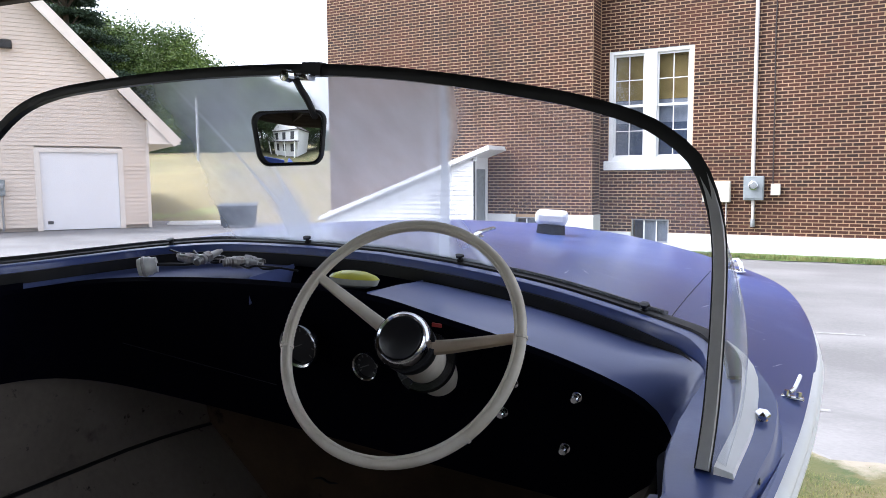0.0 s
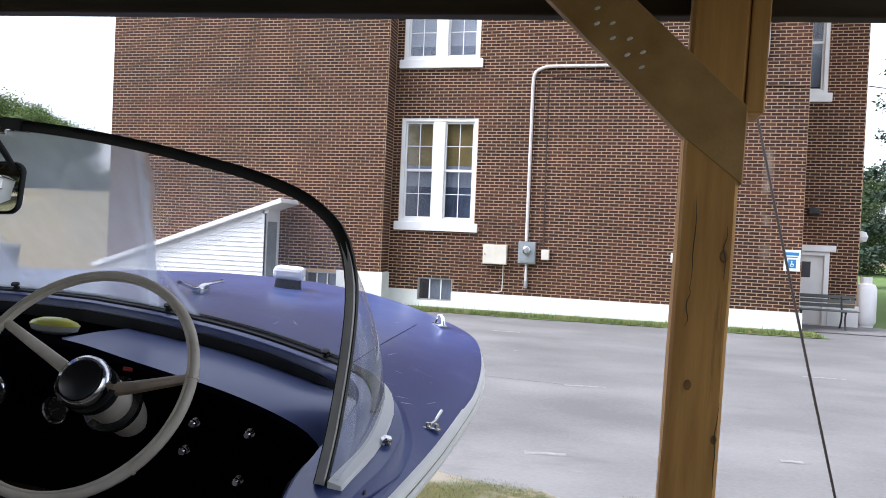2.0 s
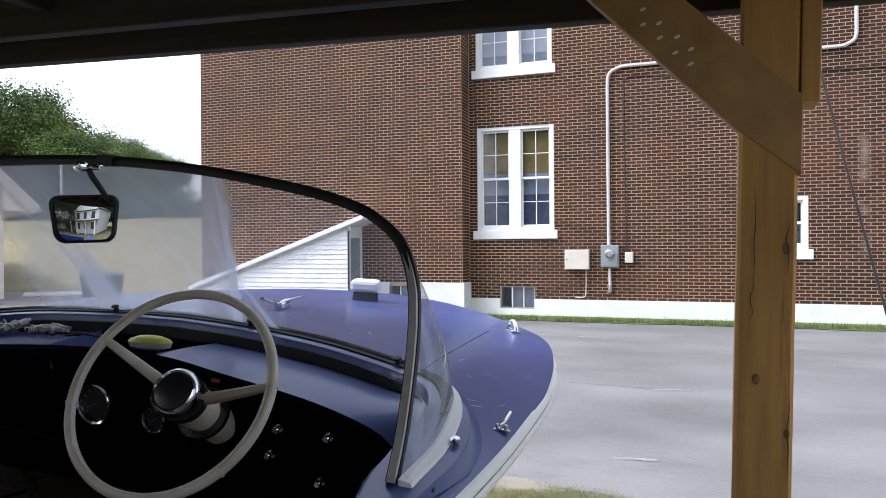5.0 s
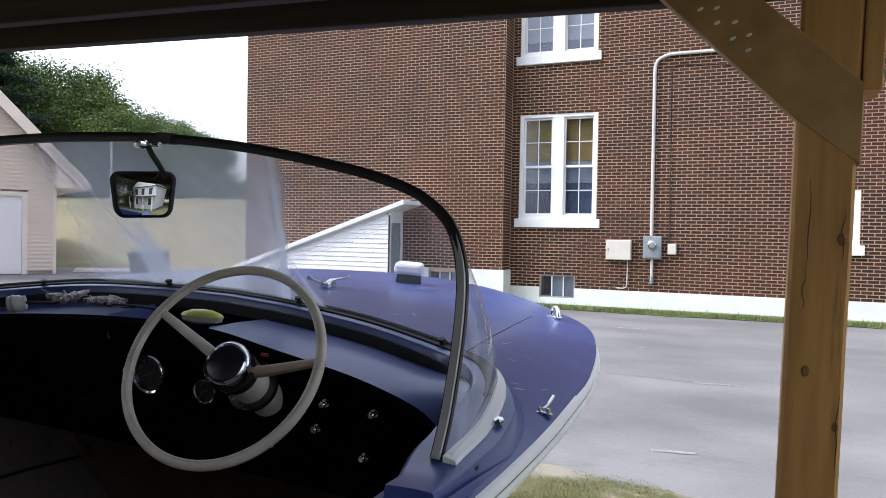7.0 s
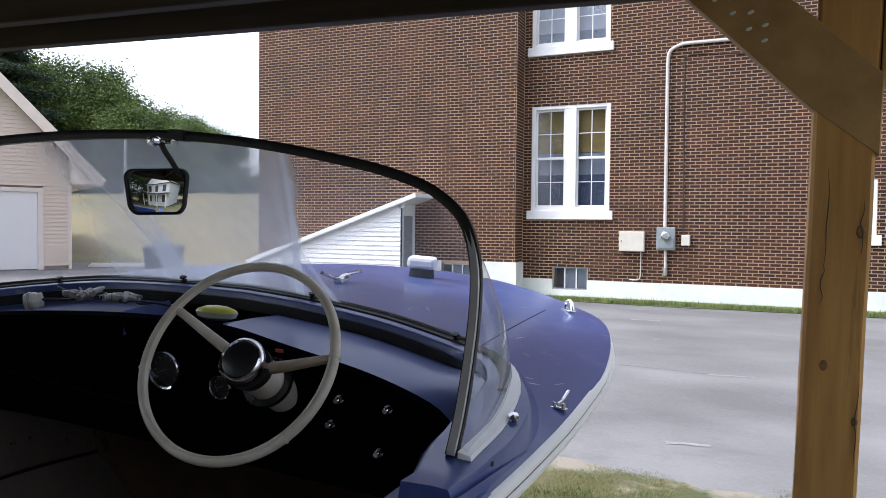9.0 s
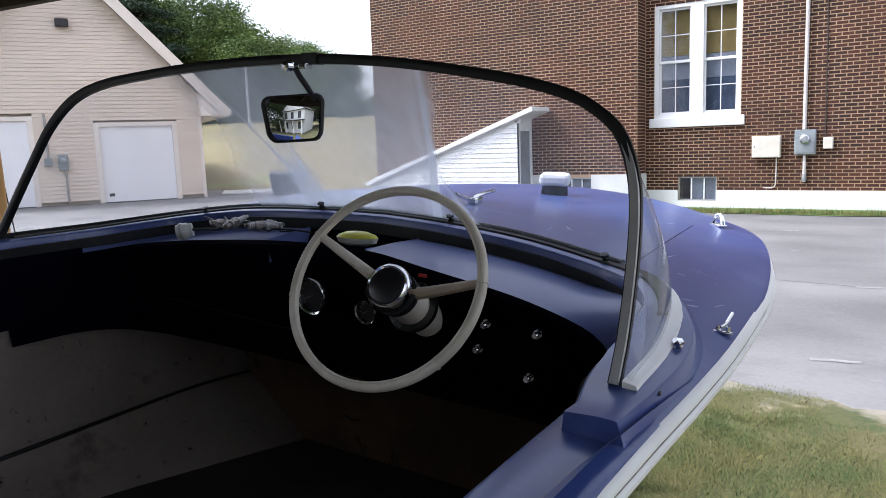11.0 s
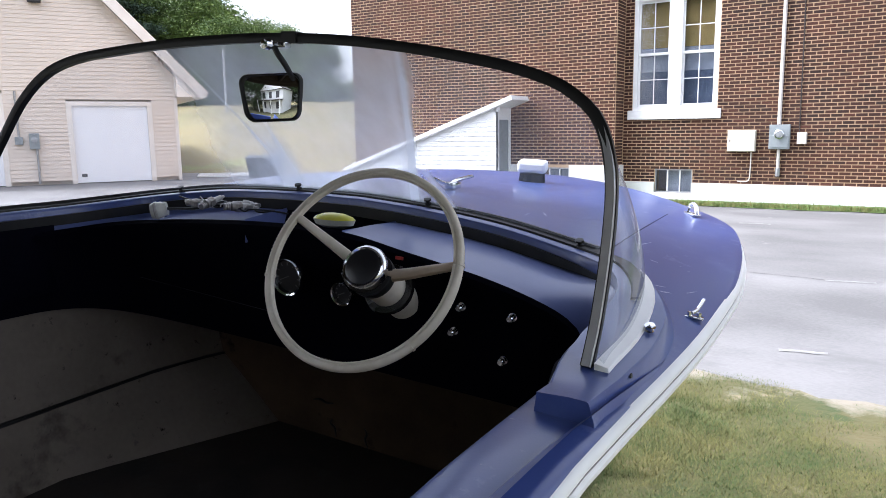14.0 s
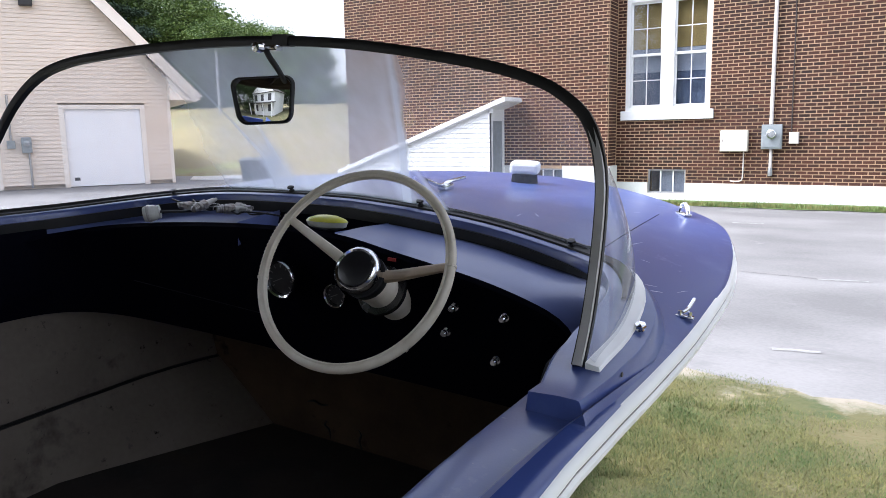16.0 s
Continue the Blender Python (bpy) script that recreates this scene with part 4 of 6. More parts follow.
for sgn in (1, -1):
    bm = box(-0.02, ln, -0.55, DEP + 0.4, -0.02, 0.08, m=Matrix.Translation((PK, 0, PZ)) @ Matrix.Rotation(ang, 4, "Y"))
    box(0.02, ln, -0.58, -0.55, -0.24, 0.06, bm=bm, m=Matrix.Translation((PK, 0, PZ)) @ Matrix.Rotation(ang, 4, "Y"))
    if sgn < 0:
        bmesh.ops.transform(bm, matrix=Matrix.Translation((2 * PK, 0, 0)) @ Matrix.Diagonal((-1, 1, 1, 1)), verts=bm.verts)
        bmesh.ops.reverse_faces(bm, faces=bm.faces[:])
    part("roof", bm, trim_cream, garage, "roof slope with a wide cream rake board")
    bm = box(3.28, ES + 0.02, -0.55, DEP, 2.70, 2.74) if sgn > 0 else box(2 * PK - ES - 0.02, 2 * PK - 3.28, -0.55, DEP, 2.70, 2.74)
    part("soffit", bm, trim_cream, garage)
    bm = bmesh.new()
    v = [bm.verts.new((x, -0.50, z)) for x, z in ((3.26, 2.74), (ES - 0.10, 2.74), (ES - 0.10, 2.80), (3.26, 3.66))]
    bm.faces.new(v if sgn > 0 else v[::-1])
    if sgn < 0:
        for q in bm.verts:
            q.co.x = 2 * PK - q.co.x
    thick(bm, -0.48)
    bmesh.ops.translate(bm, vec=(0, -0.5 - min(q.co.y for q in bm.verts), 0), verts=bm.verts)
    bmesh.ops.recalc_face_normals(bm, faces=bm.faces[:])
    part("eave_return", bm, trim_cream, garage, "boxed cream eave return")
for d in doors:
    dr = part("overhead_door", box(d[0] + 0.05, d[1] - 0.05, 0.06, 0.10, 0.02, d[3] - 0.05), gar_white, garage, "plain white overhead door")
    nP = 4
    for k in range(nP):
        h = (d[3] - 0.07) / nP
        part("panel", box(d[0] + 0.055, d[1] - 0.055, 0.045, 0.059, 0.025 + h * k, 0.025 + h * (k + 1) - 0.0015), gar_white, dr)
    bm = box(d[0] - 0.1, d[0] + 0.05, -0.03, 0.12, 0.0, d[3] + 0.08)
    box(d[1] - 0.05, d[1] + 0.1, -0.03, 0.12, 0.0, d[3] + 0.08, bm=bm)
    box(d[0] + 0.05, d[1] - 0.05, -0.028, 0.12, d[3] - 0.05, d[3] + 0.08, bm=bm)
    part("door_frame", bm, trim_cream, garage)
part("vent_slot", box(0.30, 0.46, 0.035, 0.046, 0.20, 0.30), paper_dark, garage)
part("corner_post", box(g1 - 0.08, g1 + 0.02, -0.03, 0.06, 0.0, 2.68), trim_cream, garage)
part("floodlight", box(-0.75, -0.38, -0.22, -0.03, 5.45, 5.70, 0.03), iron, garage, "dark twin floodlight")
gm = thing("electric_meter", garage.matrix_world @ pose(-0.92, -0.03, 1.35), "grey electric meter box on cream siding", "meter")
part("body", box(-0.14, 0.14, -0.14, 0, -0.24, 0.24, 0.012), grey_box, gm)
part("dial", lathe([(0, 0.14), (0.09, 0.14), (0.09, 0.19), (0, 0.2)], 16, pose(0, 0, 0.05, 90)), galv, gm)
part("dial_box", box(-0.52, -0.3, -0.12, 0, -0.1, 0.14, 0.012), grey_box, gm)
part("conduit", sweep([Vector((0.05, -0.06, -0.22)), Vector((0.05, -0.06, -1.3))], circle(0.035, 8), (0, 1, 0)), galv, gm)
part("conduit", sweep([Vector((-0.4, -0.06, 0.12)), Vector((-0.4, -0.06, 1.5))], circle(0.035, 8), (0, 1, 0)), galv, gm)

# waste container on the yard
bin_ob = thing("waste_container", pose(-18.25, 20.9, 0.0, 0, 0, 38) @ Matrix.Scale(0.68, 4), "dark green steel waste container", "waste container")
bm = bmesh.new()
lo = [bm.verts.new(p) for p in ((-0.75, -0.5, 0.08), (0.75, -0.5, 0.08), (0.75, 0.5, 0.08), (-0.75, 0.5, 0.08))]
hi = [bm.verts.new(p) for p in ((-0.85, -0.65, 1.0), (0.85, -0.65, 1.0), (0.85, 0.6, 1.12), (-0.85, 0.6, 1.12))]
bm.faces.new(lo[::-1])
bm.faces.new(hi)
for k in range(4):
    bm.faces.new((lo[k], lo[(k + 1) % 4], hi[(k + 1) % 4], hi[k]))
part("body", bm, bin_mat, bin_ob)
part("lid", box(-0.9, 0.9, -0.7, 0.64, 1.12, 1.17, 0.01, m=pose(0, 0, -0.06, 5)), bin_mat, bin_ob)
for x in (-0.6, 0.6):
    part("foot", box(x - 0.08, x + 0.08, -0.45, 0.45, 0, 0.085), bin_mat, bin_ob)
boards = thing("timber_stack", pose(-20.2, 21.6, 0.0, 0, 0, 35), "pale boards lying on the grass edge", "timber")
for k in range(3):
    part("board", box(-1.5, 1.5, -0.2 + 0.16 * k, -0.06 + 0.16 * k, 0.0, 0.06 + 0.03 * k), white_paint, boards)
pole = thing("utility_pole", pose(-46.8, 45, 0), "pale slender pole at the foot of the woods", "pole")
part("shaft", lathe([(0.13, 0), (0.10, 8.2), (0, 8.22)], 10), galv, pole)

# ---- carport ----
knot_mat = surface("pine_knot", (0.26, 0.135, 0.042), (0.16, 0.08, 0.028), 60, 0.7, 0, 0.1, 90)
LEAN, POST_H = 1.35, 2.13
post = thing("carport_post", pose(-0.258, 4.645, 0, 0, LEAN, 0), "rough treated-pine carport post with knots and cracks", "post", "carport posts")
rnd = random.Random(3)
rows = []
for k in range(40):
    z = POST_H * k / 39
    w = 0.0445
    r = []
    for cx, cy in ((-1, -1), (1, -1), (1, 1), (-1, 1)):
        jig = 0.0022 * noise.noise((cx * 3, cy * 3, z * 5))
        r.append(Vector((cx * (w + jig), cy * (w + jig), z)))
    rr = []
    for a, b in zip(r, r[1:] + r[:1]):
        rr += [a.lerp(b, 0.06), a.lerp(b, 0.94)]
    rows.append([*rr, rr[0]])
bm = grid(rows)
bmesh.ops.remove_doubles(bm, verts=bm.verts[:], dist=1e-6)
bmesh.ops.holes_fill(bm, edges=bm.edges[:])
bmesh.ops.recalc_face_normals(bm, faces=bm.faces[:])
part("shaft", bm, lumber, post)
for kx, kz, kr in ((-0.012, 1.285, 0.006), (0.035, 1.2, 0.005), (0.03, 1.50, 0.007)  ):
    part("knot", lathe([(0, 0.0012), (kr * 0.7, 0.001), (kr, -0.001)], 12, pose(kx, -0.046, kz, 90) @ Matrix.Diagonal((1, 1.5, 1, 1))), knot_mat, post)
for kx, z0, z1 in ((-0.018, 1.44, 1.60), (-0.021, 1.38, 1.45), (0.037, 1.12, 1.26), (0.031, 1.46, 1.55), (0.004, 0.7, 0.85)):
    path = spline([(kx + rnd.uniform(-0.003, 0.003), -0.0462, z0 + (z1 - z0) * k / 5) for k in range(6)], 14)
    part("crack", sweep(path, [(-0.0007, -0.001), (0.0007, -0.001), (0.0, 0.0006)], (0, 1, 0), scale=[0.3 + math.sin(math.pi * k / 13) for k in range(14)]), bark, post)


def under_roof(ob):
    """Stretch a post's copy up to the sloping roof."""
    ob.scale.z = (2.137 - 0.0385 * (ob.location.x + 0.3)) / POST_H
    return ob


under_roof(copy_thing(post, pose(-3.28, 4.645, 0, 0, -0.5, 0)))["label"] = "treated-pine carport post beyond the boat"
brace = thing("carport_brace", pose(-0.258, 4.58, 0, 0, LEAN, 0), "diagonal pine brace with a row of screws", "brace")
bm = bmesh.new()
pf = [(0.05, 1.617), (0.05, 1.745), (-0.245, 2.02), (-0.385, 2.02), (-0.05, 1.695)]
f = [bm.verts.new((x, 0.019, z)) for x, z in pf]
bm.faces.new(f)
thick(bm, 0.038)
bmesh.ops.recalc_face_normals(bm, faces=bm.faces[:])
bmesh.ops.bevel(bm, geom=bm.edges[:], offset=0.002, segments=1, affect="EDGES")
brace_pine = surface("weathered_pine_brace", (0.46, 0.285, 0.115), (0.33, 0.19, 0.070), 5, 0.7, 0, 0.25, 60, 0.1, 0.4, stretch=(3, 9, 3),
                     spots=[((0.15, 0.08, 0.03), 9, 0.70)])
part("board", bm, brace_pine, brace)
# Screw heads drawn as white squashed discs, the glint in colour and shape.
for sx, sz in ((-0.17, 1.844), (-0.143, 1.843), (-0.145, 1.817), (-0.121, 1.821), (-0.121, 1.797), (-0.172, 1.868), (-0.197, 1.868), (-0.198, 1.893)):
    part("screw", lathe([(0.0052, 0.0), (0.0052, 0.002), (0.003, 0.003), (0, 0.003)], 8, pose(sx, -0.0195, sz, 90) @ pose(0, 0, 0, 0, 0, 24) @ Matrix.Diagonal((1, 0.5, 1, 1))), white_paint, brace)
block = thing("carport_cleat_board", pose(-0.258, 4.645, 0, 0, LEAN, 0), "short pine board nailed to the post side", "board")
part("board", box(0.046, 0.075, -0.045, 0.045, 1.735, 2.02, 0.003), lumber, block)
FALL = Matrix.Translation((-0.3, 0, 1.922)) @ Matrix.Rotation(radians(2.2), 4, "Y") @ Matrix.Translation((0.3, 0, -1.985))
beam = thing("carport_beam", FALL, "dark weathered front beam under the carport roof", "beam")
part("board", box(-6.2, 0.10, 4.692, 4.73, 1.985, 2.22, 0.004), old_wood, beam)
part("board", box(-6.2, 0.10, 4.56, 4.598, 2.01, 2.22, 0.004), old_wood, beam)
roof = thing("carport_roof", FALL, "low boarded carport roof, dark underneath", "roof")
BACK = 2.90
for k in range(8):
    x = -6.0 + k * 0.85
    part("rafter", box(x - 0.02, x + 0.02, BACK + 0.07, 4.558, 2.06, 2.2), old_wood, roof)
rows = 11
for k in range(rows):
    y0, step = BACK + (4.77 - BACK) * k / rows, (4.77 - BACK) / rows
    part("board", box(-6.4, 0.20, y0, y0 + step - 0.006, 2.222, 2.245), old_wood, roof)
part("roofing", box(-6.5, 0.24, BACK - 0.02, 4.79, 2.247, 2.26), roofing, roof)
for x, y in ((-6.0, 4.645), (-6.0, BACK + 0.11), (-3.28, BACK + 0.11)):
    under_roof(copy_thing(post, pose(x, y, 0)))["label"] = "treated-pine carport post at the roof edge"
part("board", box(-6.2, 0.10, BACK + 0.03, BACK + 0.062, 1.975, 2.22), old_wood, roof)
guy = thing("guy_wire", pose(0, 0, 0), "thin twisted steel guy wire slanting to the ground", "wire")
part("wire", sweep(spline([(-0.09, 5.5, 2.22), (0.062, 5.5, 1.56), (0.268, 5.5, 0.70), (0.44, 5.5, -0.01)], 40), circle(0.0036, 6), (0, 1, 0)), dark_wire, guy)
guy2 = thing("guy_wire", pose(0, 0, 0), "thin twisted steel guy wire beyond the boat", "wire")
part("wire", sweep(spline([(-4.74, 5.3, 2.23), (-4.605, 5.3, 1.637), (-4.492, 5.3, 1.141), (-4.23, 5.3, -0.01)], 40), circle(0.0036, 6), (0, 1, 0)), dark_wire, guy2)

# ---- the boat, in its own frame: x to starboard, y ahead, z up ----
O = Vector((-1.43, 4.62, 1.30))
BM = Matrix.Translation(O) @ Matrix.Rotation(radians(3), 4, "Z") @ Matrix.Rotation(radians(4), 4, "Y")
boat = thing("motorboat", BM, "old navy-blue fibreglass runabout with white trim, on a trailer", "boat")
PORT = 1.14
half_edge = spline([(0.655, -2.95, 0), (0.700, -1.6, 0), (0.729, -0.70, 0), (0.746, -0.49, 0), (0.769, -0.31, 0), (0.789, -0.12, 0), (0.800, 0.10, 0), (0.799, 0.24, 0), (0.779, 0.44, 0), (0.738, 0.63, 0),
                    (0.680, 0.745, 0), (0.605, 0.83, 0), (0.455, 0.975, 0), (0.25, 1.11, 0), (0.0, 1.18, 0)], 70)


def edge_z(y):
    return -0.08 + 0.1 * max(y, -0.75)


def half_width(y):
    for a, b in zip(half_edge, half_edge[1:]):
        if a.y <= y <= b.y:
            return a.x + (b.x - a.x) * (y - a.y) / max(b.y - a.y, 1e-9)
    return 0.0


CROWN = ((0.0, 1.0), (0.2, 0.93), (0.205, 0.90), (0.70, 0.545), (0.90, 0.20), (1.0, 0.0))


def deck_z(x, y):
    w = half_width(y) * (PORT if x < 0 else 1)
    u = min(abs(x) / max(w, 1e-6), 1) if w > 0.02 else 0
    f = 0
    for (a, fa), (b, fb) in zip(CROWN, CROWN[1:]):
        if a <= u <= b:
            f = fa + (fb - fa) * (u - a) / (b - a)
    ez = edge_z(y)
    return ez + (0.047 - 0.013 * min(1, max(0, (y - 0.25) / 0.7)) - ez) * f


def both(half, floor_z=-9.0):
    """A half line on the starboard side, joined to its mirror to port, which floor_z keeps from sinking."""
    return [Vector(p) for p in half] + [Vector((-p.x * PORT, p.y, max(p.z, floor_z))) for p in reversed(half[:-1])]


edge = [Vector((p.x, p.y, edge_z(p.y))) for p in both(half_edge)]
half_base = spline([(0.696, -0.47, -0.092), (0.700, -0.40, -0.081), (0.710, -0.28, -0.060), (0.700, -0.17, -0.022), (0.655, -0.08, -0.004), (0.60, -0.03, 0.0), (0.53, 0.006, 0.005), (0.36, 0.030, 0.028),
                    (0.17, 0.042, 0.042), (0.0, 0.048, 0.047)], 40)
port_base = spline([(0.0, 0.048, 0.047), (-0.19, 0.042, 0.042), (-0.41, 0.022, 0.028), (-0.58, -0.03, 0.004), (-0.69, -0.11, -0.016), (-0.76, -0.21, -0.030), (-0.795, -0.32, -0.036), (-0.812, -0.47, -0.040)], 40)
base = half_base + port_base[1:]


def offset(line, d, dz=0.0):
    """A line moved outwards by d in plan."""
    out = []
    for i, p in enumerate(line):
        t = (line[min(i + 1, len(line) - 1)] - line[max(i - 1, 0)])
        s = Vector((t.y, -t.x, 0)).normalized()
        out.append(Vector((p.x + s.x * d, p.y + s.y * d, p.z + dz)))
    return out


SHOULDER = ((0, 0.044), (2, 0.056), (4, 0.064), (6, 0.069), (8, 0.064), (10, 0.052), (13, 0.040), (20, 0.036))


def taper_in(line, d, dz):
    """The line moved inwards and down, but for its aft starboard end, where it keeps to the coaming's shoulder."""
    full, out = offset(line, d, dz), []
    for i, (p, q) in enumerate(zip(line, full)):
        k = min(1, max(0, (i - 6) / 14))
        k = k * k * (3 - 2 * k)
        near = q
        if k < 1:
            for (i0, w0), (i1, w1) in zip(SHOULDER, SHOULDER[1:]):
                if i0 <= i <= i1:
                    w = w0 + (w1 - w0) * (i - i0) / (i1 - i0)
            near = offset(line, -w, -0.006)[i]
        out.append(near.lerp(q, k))
    return out


def roll_off(d):
    """How far the deck's skin rises above the sheer, d inside it."""
    table = ((0.0, -0.002), (0.002, 0.004), (0.007, 0.009), (0.018, 0.0125), (0.06, 0.014), (9.0, 0.014))
    for (a, fa), (b, fb) in zip(table, table[1:]):
        if a <= max(d, 0.0) <= b:
            return fa + (fb - fa) * (max(d, 0.0) - a) / (b - a)


# foredeck: a sheet from the coaming's foot to the sheer
fore_edge = [p for p in edge if p.y > -0.47]
fore_edge = [Vector((0.749, -0.47, edge_z(-0.47)))] + fore_edge + [Vector((-0.749 * PORT, -0.47, edge_z(-0.47)))]
ne = len(base)
fe = spline(fore_edge, ne)
# how far the coaming's top edge and its foot stand out from the screen's foot line, counted from either aft end
LEDGE = ((0, 0.025), (2, 0.035), (5, 0.040), (8, 0.040), (9, 0.038), (10, 0.030), (11, 0.022), (13, 0.013), (40, 0.010))
TOE = ((0, 0.036), (3, 0.046), (7, 0.050), (12, 0.054), (15, 0.056), (18, 0.045), (22, 0.028), (40, 0.020))


def stand_out(table, extra=0.0, dz=0.0):
    """The foot line moved outwards by the table's distances."""
    out = []
    for i, p in enumerate(base):
        j = min(i, len(base) - 1 - i)
        for (q0, d0), (q1, d1) in zip(table, table[1:]):
            if q0 <= j <= q1:
                d = d0 + (d1 - d0) * (j - q0) / (q1 - q0)
        a, b = base[max(i - 1, 0)], base[min(i + 1, len(base) - 1)]
        side = Vector((b.y - a.y, a.x - b.x, 0)).normalized()
        out.append(p + side * (d + extra) + Vector((0, 0, dz)))
    return out


foot = stand_out(TOE, -0.006)
rows = []
for k in range(25):
    t = k / 24
    r = []
    for a, b in zip(foot, fe):
        p = a.lerp(b, t)
        z = deck_z(p.x, p.y)
        if p.y < -0.30:
            z = min(z, edge_z(p.y) + 0.28 * roll_off(half_width(p.y) * (PORT if p.x < 0 else 1) - abs(p.x)) - 0.0015 + 0.05 * max(0, (p.y + 0.42) / 0.12))
        r.append((p.x, p.y, z - (0.0015 if t > 0.99 else 0)))
    rows.append(r)
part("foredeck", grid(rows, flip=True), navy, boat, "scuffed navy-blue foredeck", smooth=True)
for sg, y0 in ((1, 0.06), (-1, 0.08)):
    seam = []
    for k in range(16):
        y = y0 + 0.56 * k / 15
        x = sg * 0.566
        seam.append(Vector((x, y, deck_z(x, y) + 0.0002)))
    part("deck_seam", sweep(seam, circle(0.0008, 5)), navy_shaded, boat)
scuff_mat = surface("bare_scuffed_gelcoat", (0.42, 0.45, 0.56), (0.26, 0.30, 0.46), 80, 0.6, 0, 0.1, 200)
for x0, y0, x1, y1, w in ((0.327, 0.204, 0.324, 0.245, 0.0055), (0.339, 0.292, 0.366, 0.250, 0.0045), (0.640, 0.122, 0.658, 0.122, 0.004), (0.690, -0.032, 0.715, -0.012, 0.004),
                          (0.680, -0.010, 0.700, 0.004, 0.003), (0.512, 0.560, 0.526, 0.578, 0.004), (0.735, 0.02, 0.748, 0.05, 0.003), (0.60, 0.20, 0.612, 0.25, 0.003)):
    bm, n = bmesh.new(), 10
    rnd = random.Random(int(x0 * 1000))
    d = Vector((y1 - y0, x0 - x1, 0)).normalized()
    side_a, side_b = [], []
    for k in range(n + 1):
        p = Vector((x0, y0, 0)).lerp(Vector((x1, y1, 0)), k / n)
        for sg, line in ((1, side_a), (-1, side_b)):
            q = p + d * (sg * w * rnd.uniform(0.15, 1.0) * (0.25 + math.sin(math.pi * k / n)) * 0.6)
            line.append(bm.verts.new((q.x, q.y, deck_z(q.x, q.y) + 0.0012)))
    for k in range(n):
        bm.faces.new((side_b[k], side_b[k + 1], side_a[k + 1], side_a[k]))
    part("paint_scuff", bm, scuff_mat, boat, "pale scuff in the blue paint")
# side decks
IN = 0.635
for sg in (1, -1):
    k = 1 if sg > 0 else PORT
    rows = []
    for i in range(30):
        y = -0.42 - 2.50 * i / 29
        w, ez = half_width(y) * k, edge_z(y)
        inn = IN * k - 0.02 * i / 29 if sg < 0 else 0.602 + 0.030 * min(1, max(0, (y + 0.72) / 0.30))
        h = 0.30 + 0.70 * min(1, max(0, (-0.42 - y) / 0.20))
        rows.append([(sg * (inn - 0.004), y, ez - 0.05), (sg * inn, y, ez + 0.006 * h), (sg * (inn + 0.01), y, ez + 0.012 * h), (sg * (inn * 0.5 + w * 0.5), y, ez + 0.014 * h),
                     (sg * (w - 0.018), y, ez + 0.0125 * h), (sg * (w - 0.007), y, ez + 0.009 * h), (sg * (w - 0.002), y, ez + 0.004 * h), (sg * w, y, ez - 0.002)])
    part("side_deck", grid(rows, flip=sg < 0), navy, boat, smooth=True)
# coaming that carries the windscreen
toe, toe_up = stand_out(TOE, 0.004), stand_out(TOE, -0.005)
rows = [[(p.x, p.y, deck_z(p.x, p.y) - 0.012) for p in toe],
        [(p.x, p.y, deck_z(p.x, p.y) + 0.0035) for p in stand_out(TOE, -0.001)],
        [(p.x, p.y, min(q.z - 0.003, deck_z(p.x, p.y) + 0.012)) for p, q in zip(toe_up, base)],
        stand_out(LEDGE, 0.0035, -0.006), stand_out(LEDGE, 0.001, -0.001), stand_out(LEDGE, -0.003), base,
        [p + Vector((0, 0, 0.002)) if i < 12 else p for i, p in enumerate(taper_in(base, -0.034, 0.0))], taper_in(base, -0.039, -0.003), taper_in(base, -0.041, -0.009), taper_in(base, -0.042, -0.032)]
rows = [[Vector(p) for p in r] for r in rows]
rows.append([p + Vector((-0.004, 0, -0.075)) if i < 9 else p + Vector((0, 0, -0.05 if i > len(base) - 13 else -0.004)) for i, p in enumerate(rows[-1])])
rows = [[r[0] + Vector((-0.003, -0.037, 0)), *r, r[-1] + Vector((0.003, -0.037, 0))] for r in rows]
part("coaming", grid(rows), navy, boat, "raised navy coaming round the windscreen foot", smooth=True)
for col, back in ((0, 1), (-1, -1)):
    end = [r[col] for r in rows][::back]
    bm = bmesh.new()
    bm.faces.new([bm.verts.new(p) for p in end] + [bm.verts.new((end[-1].x, end[-1].y, -0.150)), bm.verts.new((end[0].x, end[0].y, -0.150))])
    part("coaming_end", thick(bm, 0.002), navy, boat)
for q, dx in ((3, 0.0),):
    p = stand_out(LEDGE, 0.004 + dx, -0.010)[q]
    part("paint_chip", lathe([(0, 0.0012), (0.0032, 0.001), (0.004, 0.0)], 7, Matrix.Translation(p) @ pose(0, 0, 0, 0, 78, 0) @ Matrix.Diagonal((1, 1.6, 1, 1))), black_rub, boat)
# dash: a shelf from the coaming down to the dash edge, then the panel
half_dash = [(0.655, -0.46, -0.097), (0.640, -0.39, -0.086), (0.634, -0.33, -0.098), (0.632, -0.27, -0.118), (0.622, -0.205, -0.126), (0.594, -0.19, -0.096), (0.541, -0.185, -0.071), (0.419, -0.18, -0.042), (0.238, -0.18, -0.015), (0.12, -0.18, 0.002), (0.0, -0.18, 0.006)]
dash = spline(half_dash, 40) + spline([(0.0, -0.18, 0.006), (-0.17, -0.18, -0.004), (-0.38, -0.185, -0.025), (-0.56, -0.20, -0.050), (-0.67, -0.24, -0.073), (-0.725, -0.32, -0.086), (-0.735, -0.47, -0.090)], 40)[1:]
sh = taper_in(base, -0.045, -0.040)


